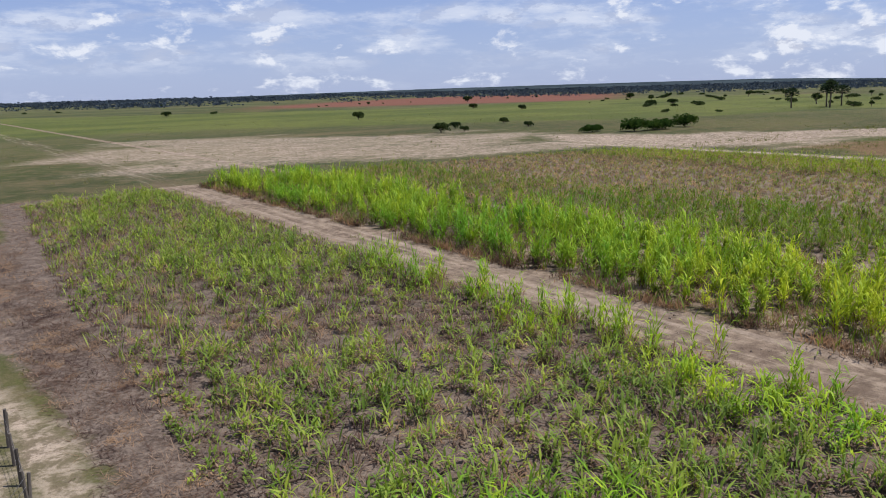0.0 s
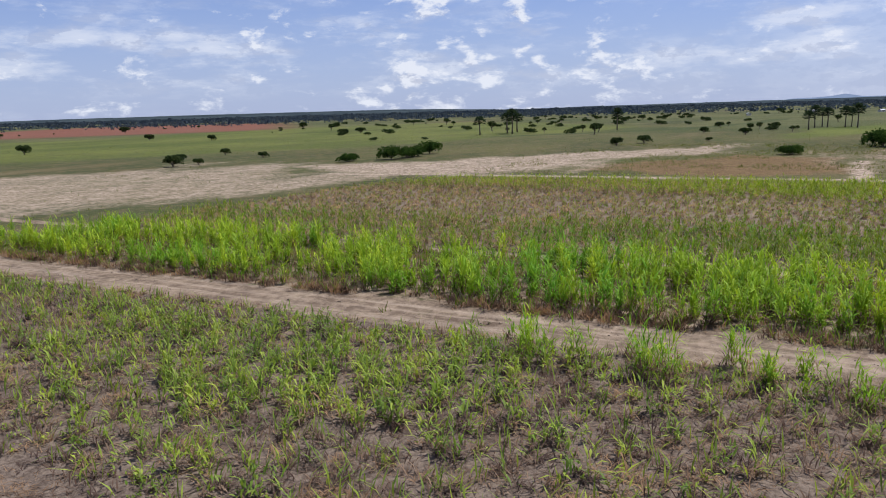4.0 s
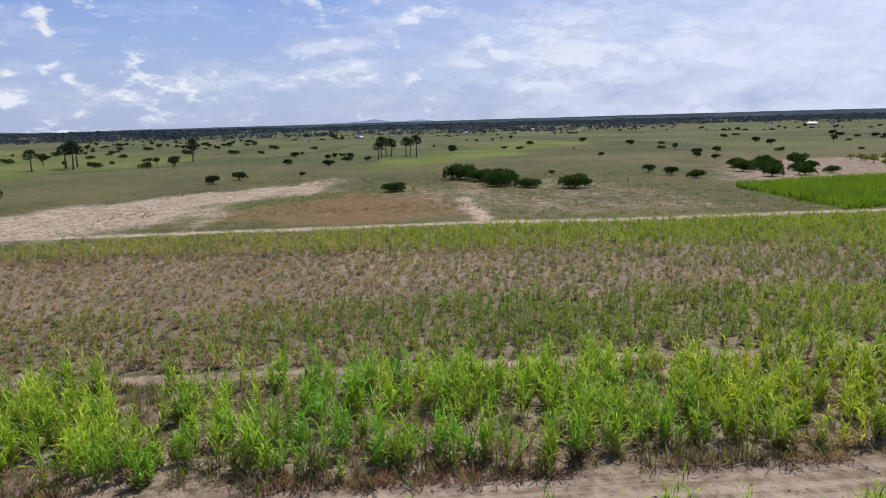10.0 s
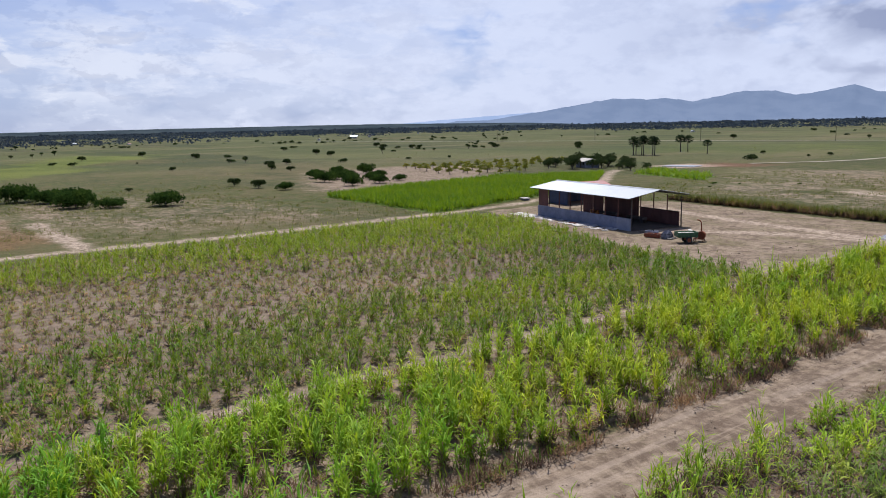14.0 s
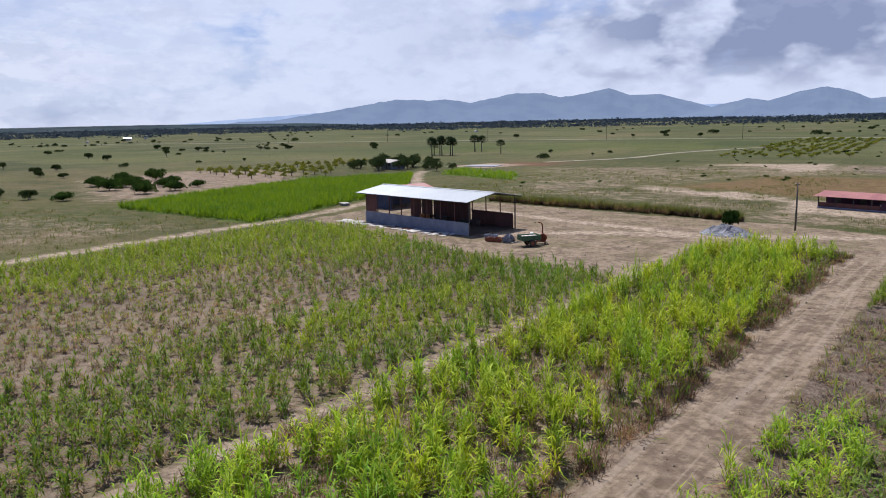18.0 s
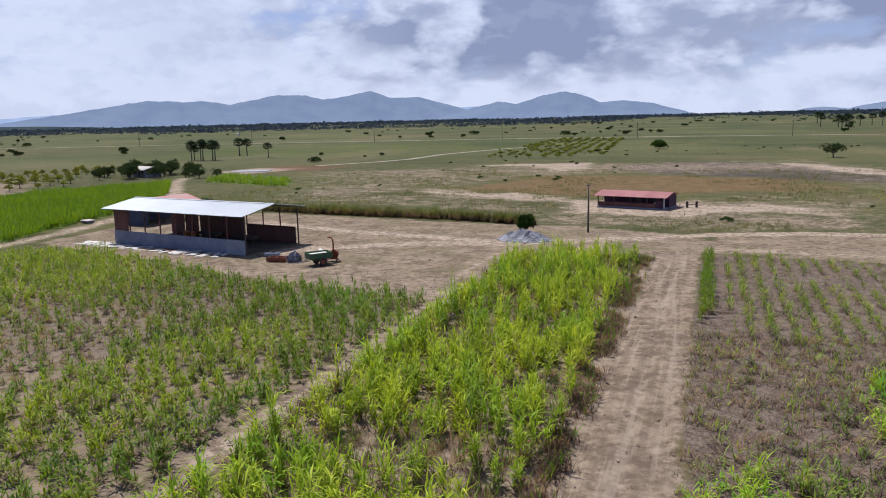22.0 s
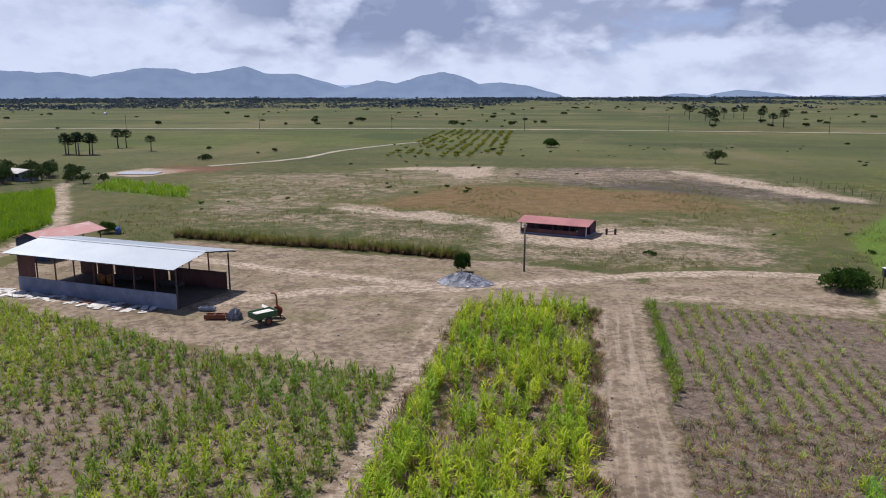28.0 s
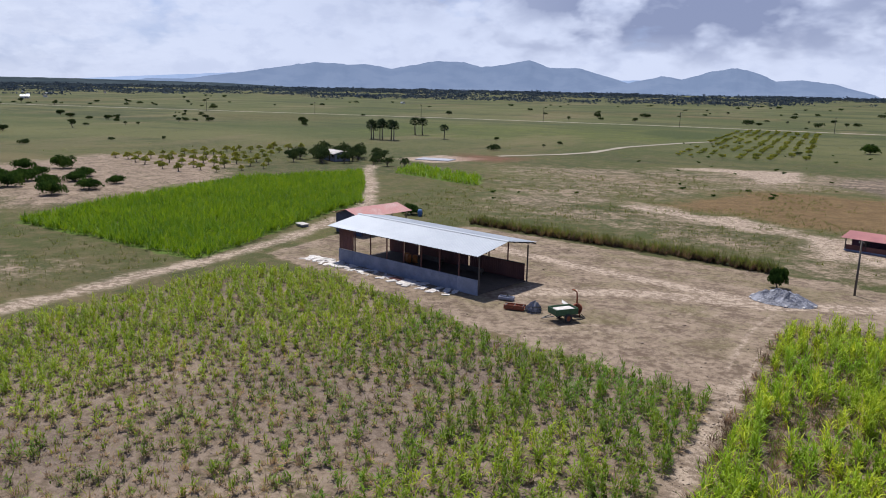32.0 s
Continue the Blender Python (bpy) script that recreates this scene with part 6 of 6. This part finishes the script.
def poles():
    p = thing("utility_pole", pose(31.75, 22.0, 0), "slender grey wooden utility pole beside the lane", "pole")
    part("shaft", Build().tube([(0, 0, -0.3), (0.03, 0, 3), (0.0, 0.02, 5.7)], [0.12, 0.1, 0.08], 10), M["post"], p, "", True)
    part("crossbar", Build().box((0, 0, 5.45), (0.5, 0.07, 0.07)), M["wood"], p)
    for x in (-0.2, 0.2):
        part("insulator", Build().tube([(x, 0, 5.48), (x, 0, 5.62)], [0.04, 0.03], 8), M["white"], p)
    q = thing("tall_pole", pose(70.7, 20.0, 0), "tall crooked dark timber pole at the pen corner", "pole")
    part("shaft", Build().tube([(0, 0, -0.3), (-0.05, 0.05, 3.2), (0.05, 0, 6), (0.0, 0.05, 9.0)], [0.14, 0.12, 0.1, 0.06], 10), M["post"], q, "", True)
    part("crossbar", Build().box((0, 0, 8.7), (0.5, 0.06, 0.06)), M["wood"], q)
    w = thing("meter_box", pose(70.3, 20.6, 0), "dark box on short legs beside the tall pole", "box")
    part("body", Build().box((0, 0, 1.75), (0.9, 0.7, 0.9), 0, 0.05), M["rubber"], w)
    part("lid", Build().box((0, 0, 2.23), (0.98, 0.78, 0.06), 0, 0.01), M["white"], w)
    for x in (-0.35, 0.35):
        part("leg", Build().box((x, 0, 0.65), (0.09, 0.09, 1.3)), M["post"], w)
    # a thin line of poles by the far road
    far = thing("power_pole", pose(-74, 381, 0), "thin power pole beside the far road", "pole", "power poles along the far road")
    part("shaft", Build().tube([(0, 0, -0.3), (0, 0, 8.5)], [0.16, 0.1], 8), M["post"], far)
    part("crossbar", Build().box((0, 0, 8.0), (1.6, 0.1, 0.12)), M["wood"], far)
    for x, y in ((-310, 343), (-235, 360), (-155, 374), (5, 382), (85, 375), (165, 365), (250, 354), (335, 341), (-395, 325)):
        copy_thing(far, pose(x, y, 0, 0, 0, 0))


poles()


def tarp_heap():
    """A heap under a crumpled sheet, weighed down at the rim."""
    n = 46
    X, Y = np.meshgrid(np.linspace(-1, 1, n), np.linspace(-1, 1, n))
    r = np.hypot(X * 0.97, Y)
    dome = np.clip(1 - r**1.7, 0, 1) * (0.75 + 0.5 * vnoise(X * 9, Y * 9, 0.22, 3))
    fold = (np.abs(vnoise(X * 10, Y * 6, 0.55, 5) - 0.5) + 0.6 * np.abs(vnoise(X * 10, Y * 10, 1.2, 2) - 0.5)) * 0.9
    Z = dome * 1.25 + fold * 1.9 * np.clip(1.12 - r, 0, 0.6)
    edge = 1 + 0.16 * (vnoise(np.arctan2(Y, X) * 3 + 9, r * 0 + 2, 0.9, 1) - 0.5)
    V = np.stack([X * 3.5 * edge, Y * 2.4 * edge, np.maximum(Z, 0.03)], -1).reshape(-1, 3)
    keep = (r < 1.04).ravel()
    f = []
    for i in range(n - 1):
        for j in range(n - 1):
            q = (i * n + j, i * n + j + 1, (i + 1) * n + j + 1, (i + 1) * n + j)
            if all(keep[k] for k in q):
                f.append(q)
    t = thing("tarpaulin_heap", pose(25.8, 15.3, 0, 0, 0, -8) @ Matrix.Diagonal((0.88, 0.85, 0.7, 1)), "heap under a crumpled silver-grey tarpaulin on bare ground", "heap")
    part("tarpaulin", Build().add(V, f), M["tarp"], t)
    rs = random.Random(3)
    for k in range(9):
        a = k * 0.7 + rs.uniform(-0.2, 0.2)
        part("stone", Build().box((3.5 * math.cos(a), 2.4 * math.sin(a), 0.1), (rs.uniform(0.25, 0.5), rs.uniform(0.2, 0.35), 0.24), rs.uniform(0, 90), 0.06), M["rubble"], t)


tarp_heap()


def machines():
    t = thing("farm_trailer", pose(10.1, -2.9, 0, 0, 0, 52) @ Matrix.Diagonal((0.88, 0.95, 1.0, 1)), "green open farm trailer standing on bare soil", "trailer")
    part("floor", Build().box((0, 0, 0.75), (2.5, 1.5, 0.08)), M["green_paint"], t)
    for y in (-0.75, 0.75):
        part("side_board", Build().box((0, y, 1.02), (2.5, 0.06, 0.5), 0, 0.012), M["green_paint"], t)
    for x in (-1.25, 1.25):
        part("end_board", Build().box((x, 0, 1.02), (0.06, 1.5, 0.5), 0, 0.012), M["green_paint"], t)
    part("load", Build().box((0.1, 0, 0.98), (2.1, 1.25, 0.34), 3, 0.08), M["rubble"], t, "pale load in the trailer")
    part("axle", Build().tube([(0.1, -0.85, 0.42), (0.1, 0.85, 0.42)], 0.05, 8), M["steel"], t)
    for y in (-0.85, 0.85):
        w = part("wheel", Build().disc((0.1, y, 0.42), (0, 1, 0), 0.24, 0.12), M["rust"], t)
        part("tyre", Build().ring((0.1, y, 0.42), (0, 1, 0), 0.31, 0.11, 20, 8, 1.1), M["rubber"], w, "", True)
    for x in (-0.9, 1.1):
        part("frame_bar", Build().box((x, 0, 0.66), (0.1, 1.3, 0.1)), M["steel"], t)
    part("drawbar", Build().tube([(-1.2, 0.3, 0.6), (-2.4, 0.0, 0.45)], 0.05, 8).tube([(-1.2, -0.3, 0.6), (-2.4, 0.0, 0.45)], 0.05, 8), M["steel"], t)
    c = thing("forage_chopper", pose(10.4, -0.9, 0, 0, 0, 20), "rusty red forage chopper with tall curved spout", "machine")
    part("base_frame", Build().box((0, 0, 0.3), (1.1, 0.7, 0.08)).box((-0.5, 0.3, 0.15), (0.08, 0.08, 0.3)).box((0.5, 0.3, 0.15), (0.08, 0.08, 0.3)).box((-0.5, -0.3, 0.15), (0.08, 0.08, 0.3)).box((0.5, -0.3, 0.15), (0.08, 0.08, 0.3)), M["rust"], c)
    part("drum", Build().disc((0.25, 0, 0.72), (0, 1, 0), 0.46, 0.34, 20), M["rust"], c, "", False)
    part("flywheel", Build().ring((0.25, -0.3, 0.72), (0, 1, 0), 0.4, 0.05, 20, 6), M["rust"], c)
    part("spout", Build().tube([(0.2, 0.1, 1.0), (0.2, 0.1, 1.8), (0.16, 0.1, 2.15), (0.0, 0.1, 2.36), (-0.3, 0.1, 2.4)], [0.09, 0.075, 0.07, 0.07, 0.07], 10), M["rust"], c, "", True)
    part("hopper", Build().add([(-0.3, -0.35, 0.8), (-0.3, 0.35, 0.8), (-1.15, 0.5, 1.3), (-1.15, -0.5, 1.3), (-0.3, -0.35, 0.76), (-0.3, 0.35, 0.76), (-1.15, 0.5, 1.26), (-1.15, -0.5, 1.26)], [(0, 1, 2, 3), (7, 6, 5, 4), (0, 4, 5, 1), (1, 5, 6, 2), (2, 6, 7, 3), (3, 7, 4, 0)]), M["white"], c, "pale sheet-metal hopper")
    part("hose", Build().tube([(0.6, -0.2, 0.3), (1.0, -0.6, 0.06), (0.6, -1.2, 0.05), (-0.3, -1.5, 0.05)], 0.04, 7), M["rubber"], c)
    r = thing("red_implement", pose(5.1, -2.2, 0, 0, 0, 12), "rusty red flat farm implement lying on the ground", "implement")
    part("deck", Build().box((0, 0, 0.28), (1.9, 0.75, 0.12), 0, 0.03), M["rust"], r)
    for y in (-0.36, 0.36):
        part("side_plate", Build().box((0, y, 0.3), (1.95, 0.05, 0.42), 0, 0.01), M["rust"], r)
    for x in (-0.8, 0.0, 0.8):
        part("cross_bar", Build().box((x, 0, 0.45), (0.08, 0.9, 0.08), 0, 0.01), M["steel"], r)
    for x in (-0.7, 0.7):
        part("skid", Build().box((x, 0, 0.1), (0.12, 0.8, 0.2), 0, 0.02), M["rust"], r)
    g = thing("plastic_bundle", pose(6.9, -1.9, 0, 0, 0, 30), "lumpy dark blue-grey bundle of plastic sheeting on bare soil", "bundle")
    n = 22
    U, W = np.meshgrid(np.linspace(0, 2 * math.pi, n, endpoint=False), np.linspace(0, math.pi / 2, 9))
    lump = 1 + 0.5 * (vnoise(np.cos(U) * 3 + 7, np.sin(U) * 3 + W * 2, 0.6, 3) - 0.5) + 0.16 * np.sin(U * 9 + W * 3)
    P = np.stack([np.cos(U) * np.cos(W) * 0.72 * lump, np.sin(U) * np.cos(W) * 0.55 * lump, np.sin(W) * 0.95 * lump], -1).reshape(-1, 3)
    F = [(i * n + j, i * n + (j + 1) % n, (i + 1) * n + (j + 1) % n, (i + 1) * n + j) for i in range(8) for j in range(n)]
    part("sheeting", Build().add(P.tolist(), F), M["tarp"], g)
    part("tie", Build().ring((0, 0, 0.5), (0, 0.2, 1), 0.66, 0.025, 18, 6), M["rubber"], g)
    part("tie", Build().ring((0, 0, 0.3), (0, -0.2, 1), 0.72, 0.025, 18, 6), M["rubber"], g)
    b = thing("stone_trough", pose(3.0, 0.3, 0, 0, 0, 8), "low grey cement trough on the ground", "trough")
    part("tray", Build().box((0, 0, 0.12), (1.5, 0.7, 0.1), 0, 0.03).box((0, 0.32, 0.24), (1.5, 0.08, 0.26), 0, 0.02).box((0, -0.32, 0.24), (1.5, 0.08, 0.26), 0, 0.02).box((0.72, 0, 0.24), (0.08, 0.6, 0.26), 0, 0.02).box((-0.72, 0, 0.24), (0.08, 0.6, 0.26), 0, 0.02), M["block"], b)
    part("rib", Build().tube([(0.1, -0.3, 0.35), (0.15, 0, 0.6), (0.1, 0.3, 0.35)], 0.05, 6), M["rubber"], b)
    # rubble and boards along the foot of the shed wall
    rs = random.Random(8)
    stone = thing("rubble_piece", Matrix(), "broken pale cement piece lying by the shed wall", "rubble")
    part("piece", Build().box((0, 0, 0.09), (0.7, 0.45, 0.2), 0, 0.05), M["rubble"], stone)
    spots = []
    for k in range(140):
        x = -24.5 + 22 * rs.random() ** 1.7
        y = -x * 0.2 - rs.uniform(0.5, 2.4) + 0.2
        spots.append((x, y, rs.uniform(0.4, 1.2) * (1.7 if k % 5 == 0 else 1)))
    for i, (x, y, s) in enumerate(spots):
        m = pose(x, y, 0.0, 0, 0, rs.uniform(0, 180)) @ Matrix.Diagonal((s * rs.uniform(0.7, 1.6), s, s * 0.7, 1))
        if i == 0:
            stone.matrix_basis = m
            tagged(stone, group="rubble along the shed wall")
        else:
            copy_thing(stone, m)
    pl = thing("plank_stack", pose(-10.0, 0.7, 0, 0, 0, -14), "small dark stack of planks by the shed wall", "planks")
    for k in range(6):
        part("plank", Build().box((rs.uniform(-0.1, 0.1), -0.25 + 0.25 * (k % 3), 0.06 + 0.08 * (k // 3)), (1.7, 0.22, 0.06), rs.uniform(-3, 3), 0.008), M["brown"], pl)
    sl = thing("cement_slab", pose(-38.6, 18.6, 0.0, 0, 0, -20), "pale raised cement slab beside the dirt road", "slab")
    part("top", Build().box((0, 0, 0.35), (2.0, 1.3, 0.14), 0, 0.03), M["rubble"], sl)
    part("base", Build().box((0, 0, 0.14), (1.7, 1.0, 0.29), 0, 0.02), M["block"], sl)


machines()


def pen():
    t = thing("pen_shelter", pose(80.0, 16.2, -0.2, 0, 0, -17), "cattle shelter with faded red gable roof on posts", "shelter")
    for sx in (-1, 1):
        me = sheet_mesh((0.0, 0.0), (2.2, 0.0), 1.0).mesh("roof_sheet", M["red_roof"])
        for i in range(10):
            base = pose(0, (-4.9 if sx < 0 else -3.9) + i * 0.98, 3.35 + 0.004 * (i % 2))
            share(t, "roof_sheet", me, base @ Matrix.Rotation(radians(90 if sx < 0 else -90), 4, "Z") @ Matrix.Rotation(radians(-20), 4, "X"))
    for x in (-1.8, 1.8):
        for y in (-4.6, -1.6, 1.6, 4.6):
            part("post", Build().tube([(x, y, -0.2), (x, y, 2.68)], 0.1, 8), M["post"], t)
    part("ridge_beam", Build().box((0, 0, 3.26), (0.12, 9.6, 0.12)), M["wood"], t)
    for x in (-1.8, 1.8):
        part("eave_beam", Build().box((x, 0, 2.64), (0.12, 9.6, 0.12)), M["wood"], t)
    for y in (-4.6, -1.6, 1.6, 4.6):
        part("tie_beam", Build().box((0, y, 2.55), (3.7, 0.1, 0.12)), M["wood"], t)

    # added board wall, not known to stand there, to darken the space under the roof
    back = Build().box((0, 0, 0), (0.22, 0.03, 1.0)).mesh("wall_board", M["wood"])
    for i in range(38):
        share(t, "wall_board", back, pose(1.84, -4.5 + 0.24 * i, 1.35, 0, 0, 90) @ Matrix.Diagonal((1, 1, 2.3 + 0.06 * (i % 3), 1)))

    def rails(a, b, h, label):
        d = Vector((b[0] - a[0], b[1] - a[1], 0))
        f = thing("rail_fence", pose(a[0], a[1], 0, 0, 0, math.degrees(math.atan2(d.y, d.x))), label, "fence", "rails of the cattle pen")
        ln = d.length
        k = max(2, round(ln / 1.35))
        for i in range(k + 1):
            part("post", Build().box((ln * i / k, 0, h / 2), (0.17, 0.17, h + 0.2), 0, 0.02), M["post"], f)
        for j in range(5):
            part("rail", Build().box((ln / 2, 0.1, 0.3 + j * (h - 0.35) / 4), (ln, 0.05, 0.13), 0, 0.01), M["wood"], f)

    rails((71.0, 19.7), (79.6, 17.2), 1.6, "dark timber rail fence of a cattle pen")
    rails((75.2, 28.9), (82.2, 24.2), 1.6, "dark timber rail fence at the back of the pen")
    rails((77.6, 28.0), (81.0, 21.0), 1.6, "dark timber rail fence beside the shelter")
    rails((79.4, 34.1), (104.8, 76.3), 1.6, "long dark timber rail fence running across the pasture")

    def wire(a, b, step, label, low=0.9, high=1.3, seed=1):
        d = Vector((b[0] - a[0], b[1] - a[1], 0))
        f = thing("wire_fence", pose(a[0], a[1], 0, 0, 0, math.degrees(math.atan2(d.y, d.x))), label, "fence", "wire fences along the lane")
        rs, k = random.Random(seed), max(2, round(d.length / step))
        for i in range(k + 1):
            h, lx = rs.uniform(low, high), rs.uniform(-0.1, 0.1)
            part("post", Build().tube([(d.length * i / k, 0, -0.2), (d.length * i / k + lx, rs.uniform(-0.08, 0.08), h)], [0.06, 0.045], 7), M["post"], f)
        for z in (0.35, 0.65, 0.9):
            part("wire", Build().tube([(0, 0, z), (d.length / 2, 0, z - 0.03), (d.length, 0, z)], 0.006, 4), M["steel"], f)

    lane_fence = "leaning grey posts with wire beside the sandy lane"
    wire((68.0, 7.0), (68.1, -18.0), 1.6, lane_fence, seed=2)
    wire((68.1, -18.0), (69.2, -38.0), 1.7, lane_fence, seed=3)
    wire((69.2, -38.0), (68.8, -44.5), 1.6, lane_fence, seed=7)
    wire((68.8, -44.5), (65.9, -50.6), 1.7, lane_fence, seed=8)
    wire((65.9, -50.6), (65.9, -55.0), 1.4, lane_fence, seed=11)
    wire((65.9, -55.0), (67.4, -62.2), 1.5, lane_fence, seed=9)
    wire((67.4, -62.2), (71.6, -112.0), 1.8, lane_fence, seed=4)
    wire((69.2, 6.5), (76.4, 5.9), 1.7, "short row of grey fence posts with wire", 1.2, 1.6, 5)
    wire((76.4, 5.9), (79.8, 14.6), 1.2, "short row of grey fence posts with wire", 1.3, 1.8, 6)
    wire((96, 86), (88, 128), 3.2, "thin wire fence across the far pasture", 1.2, 1.4, 7)


pen()


def farmhouse():
    t = thing("farmhouse", pose(-96.5, 99.0, 0, 0, 0, -25), "small pale-roofed farmhouse among garden trees", "house")
    part("wall", Build().box((0, 0, 1.1), (7.0, 4.6, 2.2), 0, 0.03), M["block"], t)
    for a, b in (((-2.9, 2.0), (0.0, 2.8)), ((0.0, 2.8), (2.9, 2.0))):
        me = sheet_mesh(a, b, 1.0).mesh("roof_sheet", M["rubble"])
        for i in range(8):
            share(t, "roof_sheet", me, pose(-4.0 + i, 0, 0.004 * (i % 2)))
    part("door", Build().box((0.4, -2.33, 1.0), (0.85, 0.06, 2.0)), M["wood"], t)
    for x in (-2.2, 2.3):
        w = part("window", Build().box((x, -2.33, 1.5), (1.0, 0.06, 0.9)), M["rubber"], t)
        part("sill", Build().box((x, -2.38, 1.02), (1.15, 0.16, 0.06)), M["rubble"], w)
    p = thing("cement_yard", pose(-77, 118.5, 0, 0, 0, 10), "pale cement yard slab on red soil", "slab")
    part("slab", Build().box((0, 0, 0.1), (10, 6, 0.24), 0, 0.05), M["new_block"], p)


farmhouse()


def settlement():
    """Small far houses among the woods, pale and reddish roofs."""
    rs = random.Random(77)

    def cottage(label, roof):
        t = thing("far_house", Matrix(), label, "house", "far houses among the woods")
        part("wall", Build().box((0, 0, 1.6), (11, 7, 3.2), 0, 0.1), M["white"], t)
        for sy in (-1, 1):
            part("roof_slope", Build().add([(-6, 0, 5.0), (6, 0, 5.0), (6, sy * 4.2, 3.0), (-6, sy * 4.2, 3.0), (-6, 0, 4.85), (6, 0, 4.85), (6, sy * 4.2, 2.85), (-6, sy * 4.2, 2.85)], [(0, 1, 2, 3), (7, 6, 5, 4), (0, 4, 5, 1), (2, 6, 7, 3), (1, 5, 6, 2), (0, 3, 7, 4)]), M[roof], t)
        part("door", Build().box((0.5, -3.53, 1.1), (1.0, 0.1, 2.2)), M["wood"], t)
        for x in (-3.4, 3.2):
            part("window", Build().box((x, -3.53, 1.8), (1.5, 0.1, 1.2)), M["rubber"], t)
        return t

    pale = cottage("far pale-roofed house among low woods", "zinc")
    red = cottage("far red-roofed house among low woods", "red_roof")
    spots = [(-760, 410), (-820, 470), (-905, 500), (-960, 560), (-1020, 605), (-1080, 735), (-1150, 640), (-700, 330), (-640, -90), (-690, -60), (-610, -40), (-750, 20), (-560, -130), (-820, 160), (-900, 120), (-470, 690)]
    for i, (x, y) in enumerate(spots):
        m = spot(x, y, rs.uniform(0.5, 0.85), rs.uniform(0, 180))
        model = red if i % 4 == 1 else pale
        if i < 2:
            model.matrix_basis = m
        else:
            copy_thing(model, m)


settlement()
